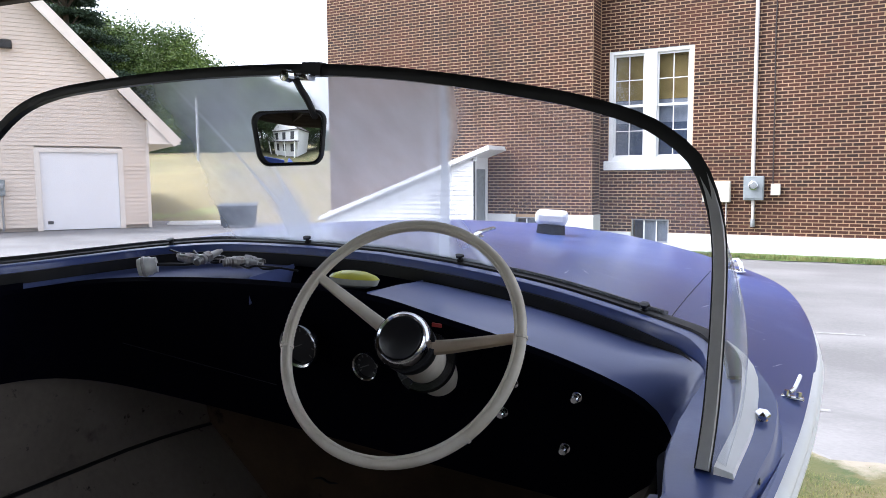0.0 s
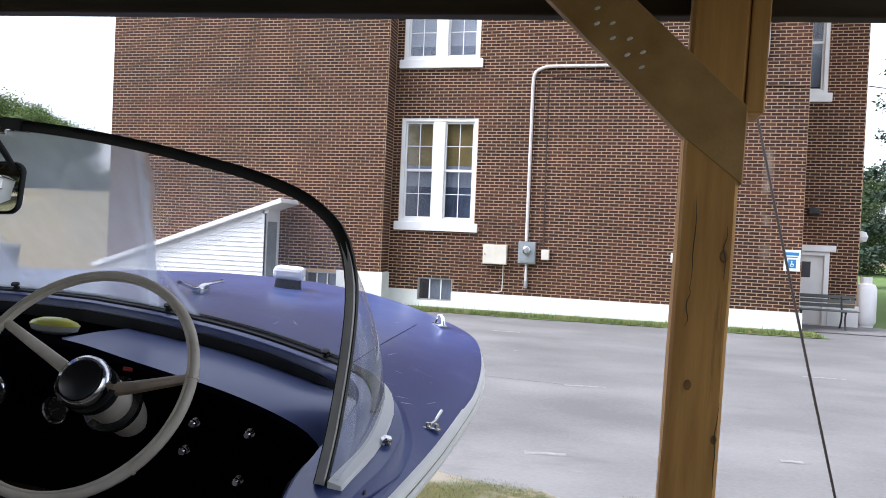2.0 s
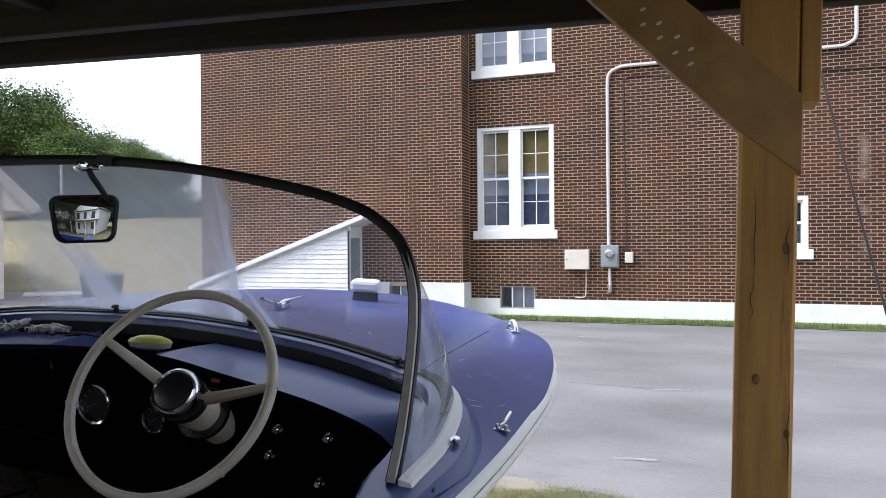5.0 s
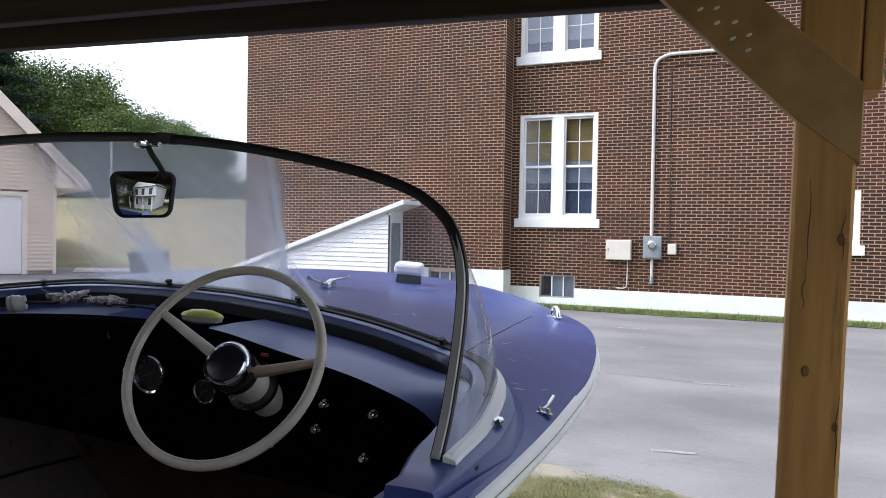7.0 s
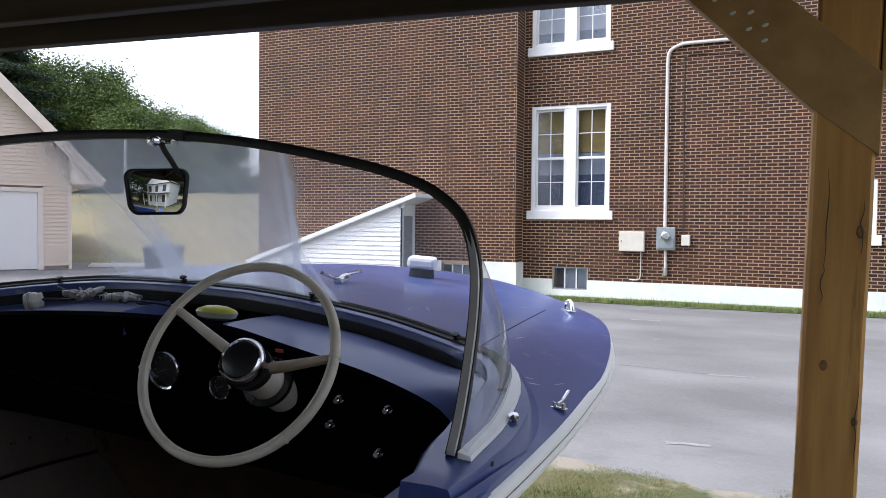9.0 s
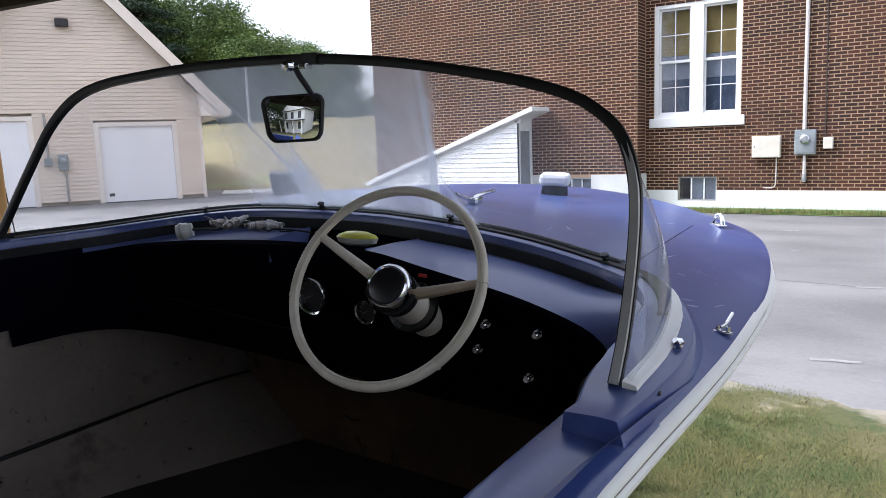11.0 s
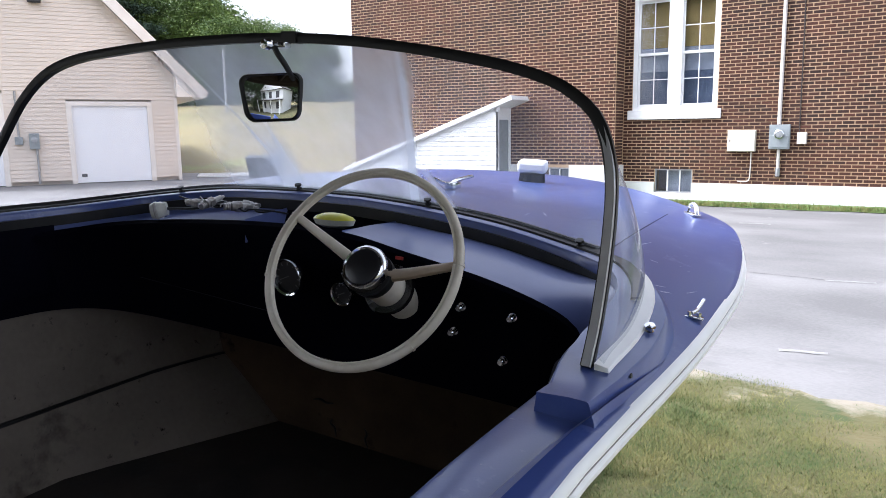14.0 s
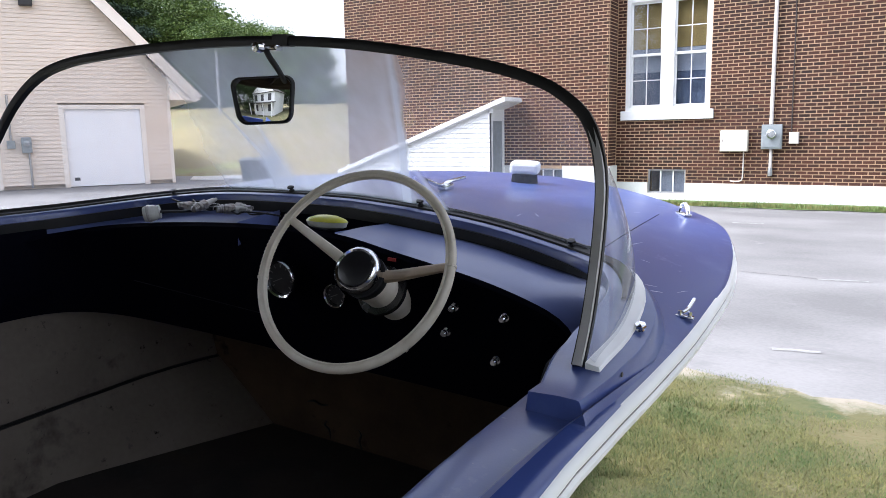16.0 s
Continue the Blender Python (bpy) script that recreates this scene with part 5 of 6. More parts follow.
def shelf(sel, depth, n=11):
    rows = []
    for k in range(n):
        t = k / (n - 1)
        r = []
        for a, b in sel:
            p = a.lerp(b, t)
            s = min(1, t / 0.12, (1 - t) / 0.10) if depth else math.sin(math.pi * t) * 0.08
            r.append((p.x, p.y, p.z - depth * max(0, s) + (0.004 if not depth else 0) * math.sin(math.pi * t)))
        rows.append(r)
    return grid(rows)


pairs = [(a, b) for a, b in zip(sh, dash)]
hood_i = max(i for i, (a, b) in enumerate(pairs) if b.x > 0.085)
tray_i = max(i for i, (a, b) in enumerate(pairs) if b.x > -0.17)
part("dash_shelf", shelf(pairs[:hood_i + 1], 0.0), navy_dash, boat, "navy instrument hood along the dash", smooth=True)
# The tray's shade is in its colour, not only in its depth.
part("dash_tray", shelf(pairs[hood_i:tray_i + 1], 0.045), navy_shaded, boat, "sunken dash tray, shade put into its near-black navy", smooth=True)
part("dash_shelf", shelf(pairs[tray_i:], 0.012), navy_dash, boat, "flat navy dash shelf", smooth=True)
for q in (hood_i, tray_i):
    a, b = pairs[q]
    part("tray_end", grid([[a.lerp(b, k / 8) + Vector((0, 0, 0.003)) for k in range(9)], [a.lerp(b, k / 8) + Vector((0, 0, -0.05)) for k in range(9)]], flip=q == tray_i), navy_dash, boat)
# Black strip along the step below the coaming lip.
part("welt", sweep(offset(base, -0.046, -0.030)[12:], [(-0.004, -0.012), (-0.004, 0.012), (0.004, 0.012), (0.004, -0.012)], scale=[min(1, 0.05 + k / 12) for k in range(len(base) - 12)]), black_rub, boat, "black strip along the step under the coaming lip")
part("inner_welt", sweep(offset(base[10:-3], -0.010, 0.001), [(-0.011, -0.003), (-0.010, 0.003), (0.010, 0.006), (0.011, -0.003)]), black_rub, boat)
rows = [dash, offset(dash, -0.008, -0.008), offset(dash, -0.006, -0.022)]
low = [Vector((p.x, max(p.y, -0.47) + 0.03, min(p.z, -0.1) * 0.0 - 0.285)) for p in dash]
rows.append([Vector((p.x, p.y + 0.012, p.z - 0.05)) for p in dash])
rows.append(low)
part("dash_panel", grid(rows), navy_shaded, boat, "navy instrument panel with shade put into its colour", smooth=True)
part("dash_rib", sweep(spline([(-0.50, -0.188, -0.181), (-0.1, -0.176, -0.198)], 8), circle(0.0007, 6)), black_rub, boat, "thin dull metal strip")
# cockpit
CB0 = -0.72


def foot_x(y):
    return max(0.42, min(0.70, 0.565 - 0.38 * y))


ys = [-2.9 + 3.2 * i / 32 for i in range(33)]
for sg in (1, -1):
    k = 1 if sg > 0 else PORT
    top_x = IN * k - 0.03
    rows = []
    for z, f, lean in ((-0.185 if sg > 0 else -0.10, 0.0, 0.0), (-0.20 if sg > 0 else -0.16, 0.02, 0.0), (-0.30, 0.10, 0.12), (-0.50, 0.0, 0.24), (-0.525, -0.02, 0.25), (-0.535, -0.01, 0.255)):
        rows.append([(sg * (top_x + f * 0.3 - (lean if sg > 0 else 0) - 0.35 * max(0, y) ** 1.6) - (0.03 * min(1, max(0, (y + 0.9) / 0.35)) if sg < 0 else 0), y, z) for y in ys])
    part("cockpit_side", grid(rows, flip=sg > 0), liner, boat, "grey speckled cockpit lining, stained and worn", smooth=True)
    out = [0.03 * min(1, max(0, (y + 0.9) / 0.35)) if sg < 0 else 0 for y in ys]
    cut = 0.255 if sg > 0 else 0.0
    rows = [[(sg * (top_x - cut - 0.01 - 0.35 * max(0, y) ** 1.6) - o, y, -0.534) for y, o in zip(ys, out)], [(sg * (0.31 if sg > 0 else min(foot_x(y), top_x - 0.02)), y, CB0) for y in ys]]
    part("cockpit_foot", grid(rows, flip=sg > 0), liner, boat, "worn lower lining panel", smooth=True)
    part("seam", sweep([Vector((sg * (top_x - cut - 0.008 - 0.35 * max(0, y) ** 1.6) - o, y, -0.537)) for y, o in zip(ys, out)], circle(0.006, 6)), black_rub, boat)
# Added sheet over the upper port lining, dark for the shade there.
part("side_panel", grid([[(-0.718, -0.26 - 0.1 * k, -0.070) for k in range(13)], [(-0.714, -0.26 - 0.1 * k, -0.17) for k in range(13)], [(-0.711, -0.26 - 0.1 * k, -0.235) for k in range(13)]]), navy_shaded, boat, "added near-black navy sheet over the shaded upper port lining", smooth=True)
part("cockpit_sole", box(-0.70, 0.32, -2.9, 0.30, CB0 - 0.02, CB0 + 0.002), floor_mat, boat, "dirty cockpit floor, shade put into its dark colour")
part("bulkhead", grid([[(-0.70, 0.27, CB0 - 0.01), (0.0, 0.275, CB0 - 0.01), (0.33, 0.27, CB0 - 0.01)], [(-0.76, 0.22, -0.15), (0.0, 0.225, -0.12), (0.62, 0.22, -0.15)]]), bulk_mat, boat, "stained grey forward bulkhead, shade put into its colour")
for pts in (((-0.241, -0.645), (-0.25, -0.66), (-0.235, -0.672), (-0.232, -0.70)), ((-0.13, -0.645), (-0.122, -0.66), (-0.128, -0.68), (-0.12, -0.706)), ((-0.31, -0.60), (-0.285, -0.592), (-0.26, -0.598), (-0.235, -0.593))):
    part("crack", sweep(spline([(x, 0.2545 - 0.09 * (z + 0.72), z) for x, z in pts], 14), circle(0.0028, 5), (0, 1, 0), scale=[0.4 + 0.9 * math.sin(math.pi * k / 13) for k in range(14)]), black_rub, boat)
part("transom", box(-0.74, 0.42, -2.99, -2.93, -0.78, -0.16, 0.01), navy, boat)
# hull: the sides fall in steeply under the rail
rows = []
for dz, kp, ks in ((-0.02, 1.0, 0.985), (-0.06, 0.995, 0.93), (-0.10, 0.99, 0.88), (-0.24, 0.985, 0.71), (-0.46, 0.975, 0.56), (-0.66, 0.95, 0.47), (-0.84, 0.50, 0.33), (-0.92, 0.0, 0.0)):
    r = []
    for p in edge:
        kx = ks if p.x > 0 else kp
        bow = max(0.0, p.y) / 1.25
        rise = 0.5 * bow ** 2
        tuck = max(0, kx - min(1, -dz / 0.2) * 0.28 * max(0, bow - 0.2))
        r.append((p.x * tuck * (1 - 0.25 * bow * (1 - kx)), p.y - 0.55 * bow * (1 - kx), max(p.z + dz, dz * (1 - rise) - 0.08)))
    rows.append(r)
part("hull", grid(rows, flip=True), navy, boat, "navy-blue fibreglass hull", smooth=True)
rail_line = [p + Vector((0, 0, -0.011 * (lambda k: k * k * (3 - 2 * k))(min(1, max(0, (p.y - 0.0) / 0.55))))) for p in edge]
part("rub_rail", sweep(rail_line, [(-0.004, 0.0018), (0.002, 0.0002), (0.007, -0.005), (0.0085, -0.009), (0.0085, -0.012), (-0.02, -0.014)]), white_gel, boat, "white rubbing strake with grey streaks", smooth=True)
part("rub_rail_insert", sweep(offset(rail_line, 0.006, -0.015), [(-0.004, 0.003), (0.000, 0.002), (0.001, -0.002), (-0.004, -0.004)]), steel, boat, "weathered aluminium rail insert", smooth=True)
part("rub_rail_lower", sweep(offset(rail_line, 0.006, -0.023), [(-0.03, 0.006), (0.002, 0.006), (0.006, 0.002), (0.006, -0.005), (-0.03, -0.007)]), white_gel, boat)

# windscreen
rim_half_r = [(0.684, -0.405, -0.085), (0.684, -0.374, -0.02), (0.677, -0.330, 0.08), (0.668, -0.305, 0.16), (0.652, -0.288, 0.214), (0.630, -0.279, 0.255), (0.600, -0.273, 0.281), (0.553, -0.268, 0.306), (0.47, -0.264, 0.328),
              (0.37, -0.261, 0.344), (0.26, -0.258, 0.358), (0.14, -0.256, 0.368), (0.0, -0.256, 0.372)]
rim_half_l = [(-0.15, -0.262, 0.368), (-0.29, -0.272, 0.358), (-0.43, -0.284, 0.342), (-0.55, -0.298, 0.322), (-0.635, -0.312, 0.288), (-0.70, -0.330, 0.225), (-0.745, -0.352, 0.14), (-0.785, -0.382, 0.04), (-0.815, -0.425, -0.075)]
rim = spline(rim_half_r + rim_half_l, 90)
wind = part("windscreen", bmesh.new(), plexi, boat, "clouded wrap-around acrylic windscreen")
bs = spline(base[2:-2], 90)
rows = []
for k in range(13):
    t = k / 12
    r = []
    for a, b in zip(bs, rim):
        p = a.lerp(b, t)
        s = math.sin(math.pi * t)
        out = (p - Vector((0, -0.35, p.z)))
        r.append(p + out * (0.022 * s) + Vector((0, 0, 0.008 * s)))
    rows.append(r)
screen = part("acrylic_sheet", grid(rows), plexi, wind, smooth=True)
screen.visible_shadow = False
part("rim_channel", sweep(rim, [(-0.008, -0.006), (-0.009, 0.008), (0.0, 0.011), (0.009, 0.008), (0.008, -0.006), (0.003, -0.009), (-0.003, -0.009)], (0, -1, 0.1)), black_rub, wind, "black rubber and aluminium rim channel", smooth=True)
leg_alu = surface("dull_aluminium", (0.50, 0.50, 0.50), (0.40, 0.40, 0.40), 14, 0.45, 0.35, 0.1, 120)
legR = [p for p in rim[:24]]
part("rim_face", sweep(offset(legR, 0.0), [(-0.0075, 0.008), (-0.006, 0.0125), (0.006, 0.0125), (0.0075, 0.008)], (0, -1, 0.1), scale=[1.0 if k < 12 else max(0.25, 1 - 0.08 * (k - 12)) for k in range(24)]), leg_alu, wind, "grey aluminium leg of the screen frame")
part("foot_gasket", sweep(offset(bs, 0.004, 0.004)[20:], [(-0.007, -0.006), (-0.007, 0.008), (0.007, 0.006), (0.007, -0.006)]), black_rub, wind, smooth=True)
side = [p for p in base[2:15]]
part("foot_strip", sweep(offset(side, 0.008, 0.003), [(-0.011, 0.007), (0.009, 0.004), (0.011, -0.006), (-0.011, -0.006)], scale=[min(1.0, 0.12 + 0.22 * (12 - k)) for k in range(13)]), white_gel, wind, "white sealing strip at the screen foot", smooth=True)
for bx, by, bz in ((-0.53, -0.03, 0.01), (-0.19, 0.028, 0.045), (0.171, 0.030, 0.046), (0.532, -0.004, 0.006), (0.735, -0.266, -0.062)):
    bm = lathe([(0, 0), (0.007, 0), (0.007, 0.006), (0.004, 0.008), (0.004, 0.014), (0, 0.015)], 10, pose(bx, by, bz, 20, 0, 0))
    merge(bm, lathe([(0, 0.012), (0.009, 0.012), (0.009, 0.016), (0, 0.017)], 6, pose(bx, by, bz, 20, 0, 0)))
    part("wing_bolt", bm, chrome if bx > 0.7 else black_rub, wind)
# rear-view mirror, clamped to the rim
part("joint_sleeve", sweep([Vector((x, -0.257, 0.3725)) for x in (0.008, 0.02, 0.032, 0.044)], [(-0.012, -0.010), (-0.011, 0.011), (0.011, 0.011), (0.012, -0.010)], (0, 0, 1)), black_rub, wind)
mir = part("mirror_arm", sweep(spline([(0.022, -0.300, 0.352), (0.030, -0.30, 0.340), (0.034, -0.285, 0.322), (0.024, -0.250, 0.298)], 12), circle(0.0055, 8), (0, -1, 0)), iron, boat, "curved dark metal mirror arm", smooth=True)
part("clamp", lathe([(0, 0), (0.009, 0), (0.010, 0.006), (0.009, 0.018), (0, 0.019)], 14, pose(0.017, -0.305, 0.356, 90)), chrome, mir)
part("clamp_bar", box(0.018, 0.045, -0.30, -0.28, 0.352, 0.362, 0.002), chrome, mir)


def rounded(w, h, r, taper=0.0, n=6):
    pts = []
    for cx, cz, a0 in ((w - r, h - r, 0), (-w + r, h - r, 90), (-w + r, -h + r, 180), (w - r, -h + r, 270)):
        for k in range(n + 1):
            a = radians(a0 + 90 * k / n)
            x, z = cx + r * math.cos(a), cz + r * math.sin(a)
            pts.append((x * (1 - taper * (h - z) / (2 * h)), z))
    return pts


MIR = Matrix.Translation((-0.010, -0.272, 0.2620)) @ Matrix.Rotation(radians(26), 4, "Z") @ Matrix.Rotation(radians(-3), 4, "X") @ Matrix.Rotation(radians(-5), 4, "Y")
sec = rounded(0.0625, 0.0445, 0.020, 0.17)
bm = bmesh.new()
rings = []
for y, k in ((-0.004, 1.0), (-0.007, 0.97), (-0.006, 0.93), (0.002, 0.90)):
    rings.append([bm.verts.new((x * k, y, z * k)) for x, z in sec])
back = []
for y, k in ((0.006, 1.02), (0.016, 0.9), (0.022, 0.6)):
    back.append([bm.verts.new((x * k, y, z * k)) for x, z in sec])
for a, b in list(zip(rings, rings[1:])) + [(rings[0], back[0])] + list(zip(back, back[1:])):
    for k in range(len(a)):
        bm.faces.new((a[k], a[(k + 1) % len(a)], b[(k + 1) % len(a)], b[k]))
bm.faces.new(back[-1])
bmesh.ops.recalc_face_normals(bm, faces=bm.faces[:])
bmesh.ops.transform(bm, matrix=MIR, verts=bm.verts)
head = part("mirror_housing", bm, black_rub, mir, "black rear-view mirror housing", smooth=True)
rows = []
for j in range(13):
    rows.append([])
    for i in range(13):
        x, z = (i / 6 - 1) * 0.0545, (j / 6 - 1) * 0.0395
        # round the corners of the sheet
        ax, az = abs(x), abs(z)
        if ax > 0.0395 and az > 0.0245:
            d = math.hypot(ax - 0.0395, az - 0.0245)
            if d > 0.015:
                s = 0.015 / d
                x, z = math.copysign(0.0395 + (ax - 0.0395) * s, x), math.copysign(0.0245 + (az - 0.0245) * s, z)
        rows[-1].append((x * 1.01 * (1 - 0.17 * (0.0395 - z) / 0.079), 0.001 - 0.0060 * (1 - (x / 0.06) ** 2 - (z / 0.06) ** 2), z * 1.01))
bm = grid(rows)
bmesh.ops.transform(bm, matrix=MIR, verts=bm.verts)
part("mirror_glass", bm, mirror_mat, mir, "slightly domed mirror glass", smooth=True)

# steering wheel
# Chrome with a dark base colour, for the column ring.
dark_chrome = surface("darkened_chrome", (0.10, 0.10, 0.105), (0.06, 0.06, 0.062), 20, 0.25, 0.9, 0.05, 200)
WC = Vector((0.2445, -0.328, -0.018))
wa, wb = radians(31.4), radians(4.3)
wz = Vector((math.sin(wb) * math.cos(wa), -math.cos(wa) * math.cos(wb), math.sin(wa)))   # aft along the column
wx = Vector((0, 0, 1)).cross(wz).normalized()
wy = wz.cross(wx)
WM = Matrix.Translation(WC) @ Matrix((wx, wy, wz)).transposed().to_4x4()
WR = 0.1817
wheel = part("steering_wheel", bmesh.new(), bone, boat, "ivory two-spoke steering wheel")
ring = [Vector((WR * math.cos(2 * math.pi * k / 96), WR * math.sin(2 * math.pi * k / 96), 0)) for k in range(96)]
bm = sweep(ring, circle(0.0085, 12, 0.0095), (0, 0, 1), closed=True)
bmesh.ops.transform(bm, matrix=WM, verts=bm.verts)
part("rim", bm, bone, wheel, smooth=True)
bm = sweep([p * (1 - 0.0058 / WR) + Vector((0, 0, 0.0068)) for p in ring], circle(0.0028, 8), (0, 0, 1), closed=True)
bmesh.ops.transform(bm, matrix=WM, verts=bm.verts)
part("rim_ridge", bm, bone, wheel, smooth=True)
a0, a1, n = 157, 192, 17
for k in range(n):
    a = radians(a0 + (a1 - a0) * k / (n - 1))
    c = Vector((WR * math.cos(a), WR * math.sin(a), 0))
    t = Vector((-math.sin(a), math.cos(a), 0))
    bm = sweep([c - t * 0.0014, c + t * 0.0014], circle(0.0091, 10, 0.0101), (0, 0, 1))
    bmesh.ops.transform(bm, matrix=WM, verts=bm.verts)
    part("finger_grip", bm, bone, wheel)
for a in (155, 194, 8, -42):
    a = radians(a)
    c, t = Vector((WR * math.cos(a), WR * math.sin(a), 0)), Vector((-math.sin(a), math.cos(a), 0))
    bm = sweep([c - t * 0.002, c + t * 0.002], circle(0.0102, 12, 0.0112), (0, 0, 1))
    bmesh.ops.transform(bm, matrix=WM, verts=bm.verts)
    part("rim_collar", bm, bone, wheel)
for a, mt in ((155, bone), (8, tan_plastic)):
    d = Vector((math.cos(radians(a)), math.sin(radians(a)), 0))
    path = spline([d * 0.02 + Vector((0, 0, -0.050)), d * 0.06 + Vector((0, 0, -0.044)), d * 0.12 + Vector((0, 0, -0.022)), d * (WR - 0.004) + Vector((0, 0, 0))], 14)
    bm = sweep(path, [(-0.0095, -0.003), (-0.008, 0.004), (-0.003, 0.0075), (0.003, 0.0075), (0.008, 0.004), (0.0095, -0.003), (0.005, -0.007), (-0.005, -0.007)], (0, 0, 1), scale=[1.25 - 0.45 * k / 13 for k in range(14)])
    bmesh.ops.transform(bm, matrix=WM, verts=bm.verts)
    part("spoke", bm, mt, wheel, smooth=True)
part("hub_cap", lathe([(0, -0.006), (0.033, -0.007), (0.037, -0.004), (0.042, -0.009), (0.044, -0.018), (0.040, -0.028), (0.039, -0.05), (0, -0.05)], 32, WM), chrome, wheel, "chrome horn cap with a dark centre", smooth=True)
part("hub_disc", lathe([(0, -0.002), (0.030, -0.003), (0.0335, -0.0055)], 32, WM), gauge_black, wheel, smooth=True)
part("hub", lathe([(0, -0.04), (0.043, -0.04), (0.041, -0.06), (0, -0.06)], 28, WM), black_rub, wheel, smooth=True)
part("column", lathe([(0.040, -0.055), (0.038, -0.07), (0.036, -0.115), (0.036, -0.20), (0, -0.20)], 28, WM), bone, wheel, "ivory steering column shroud", smooth=True)
part("column_ring", lathe([(0.037, -0.118), (0.049, -0.12), (0.051, -0.126), (0.049, -0.132), (0.037, -0.132)], 28, WM), dark_chrome, wheel, smooth=True)


def gauge(x, y, z, r, name, label):
    g = part(name, lathe([(r * 0.86, 0.0), (r * 0.9, 0.012), (r, 0.014), (r * 1.06, 0.008), (r * 1.06, 0.0)], 32, pose(x, y, z, 96)), chrome, boat, label, smooth=True)
    part("dial", lathe([(0, 0.004), (r * 0.86, 0.004)], 28, pose(x, y, z, 96)), gauge_black, g)
    for k in range(9):
        a = radians(-40 + 260 * k / 8)
        part("dial_mark", box(r * 0.62, r * 0.78, -0.0009, 0.0009, 0.0045, 0.0052, m=pose(x, y, z, 96) @ Matrix.Rotation(a, 4, "Z")), dial_mark, g)
    part("needle", box(-0.004, r * 0.6, -0.0008, 0.0008, 0.0055, 0.006, m=pose(x, y, z, 96) @ Matrix.Rotation(radians(205), 4, "Z")), dial_mark, g)
    return g


gauge(-0.033, -0.190, -0.105, 0.040, "speedometer", "large chrome-rimmed black speedometer")
gauge(0.109, -0.188, -0.118, 0.025, "ammeter", "small chrome-rimmed round gauge")
for x, z in ((0.376, -0.100), (0.362, -0.150), (0.478, -0.102), (0.466, -0.185)):
    bm = lathe([(0, 0), (0.013, 0), (0.012, 0.004), (0.005, 0.005), (0.005, 0.014), (0.009, 0.016), (0.010, 0.024), (0.007, 0.028), (0, 0.028)], 16, pose(x, -0.186, z, 92) @ Matrix.Scale(0.68, 4))
    part("switch_knob", bm, chrome, boat, smooth=True)
part("warning_label", box(0.229, 0.246, -0.1925, -0.189, -0.031, -0.025, m=None), red, boat, "small red label on the dash edge")

# deck fittings
lt = part("bow_light", lathe([(0, 0), (0.044, 0), (0.044, 0.012), (0.040, 0.045), (0, 0.045)], 20, pose(0.076, 0.87, 0.018)), navy_shaded, boat, "white-topped bow light")
part("light_cap", box(-0.047, 0.047, -0.036, 0.036, 0.0, 0.040, 0.012, m=pose(0.076, 0.87, 0.063, 3, 0, 14)), white_paint, lt)
bm = sweep(spline([(0.03, 0.30, 0.075), (0.04, 0.36, 0.058), (0.045, 0.40, 0.066), (0.05, 0.48, 0.072)], 14), circle(0.007, 8, 0.005))
box(0.03, 0.056, 0.36, 0.41, 0.044, 0.062, 0.004, bm)
part("bow_cleat", bm, chrome, boat, "chrome bow cleat", smooth=True)


def chock(x, y, rz, name="chock"):
    z = deck_z(x, y)
    bm = box(-0.028, 0.028, -0.011, 0.011, 0, 0.006, 0.002)
    sweep(spline([(-0.026, 0, 0.004), (-0.02, 0.002, 0.022), (-0.004, 0.004, 0.030), (0.012, 0.003, 0.024), (0.026, 0, 0.004)], 14), circle(0.0055, 8), (0, 1, 0), bm=bm)
    bmesh.ops.transform(bm, matrix=pose(x, y, z, 0, 0, rz), verts=bm.verts)
    part(name, bm, chrome, boat, "chrome fairlead near the deck edge", smooth=True)


chock(0.615, 0.70, -52)
bm = box(-0.016, 0.016, -0.007, 0.007, 0, 0.005, 0.002)
lathe([(0.004, 0.004), (0.004, 0.012), (0, 0.012)], 8, pose(-0.008, 0, 0), bm)
lathe([(0.004, 0.004), (0.004, 0.012), (0, 0.012)], 8, pose(0.008, 0, 0), bm)
sweep(spline([(-0.004, 0, 0.010), (0.002, 0.012, 0.014), (0.008, 0.036, 0.028)], 8), circle(0.003, 6), (1, 0, 0), bm=bm)
bmesh.ops.transform(bm, matrix=pose(0.767, -0.073, deck_z(0.767, -0.073)), verts=bm.verts)
part("snap_hook", bm, chrome, boat, "small chrome hook on the side deck", smooth=True)

# ---- loose things on the dash ----
def on_boat(x, y, z, rz=0, rx=0, ry=0):
    return BM @ pose(x, y, z, rx, ry, rz)


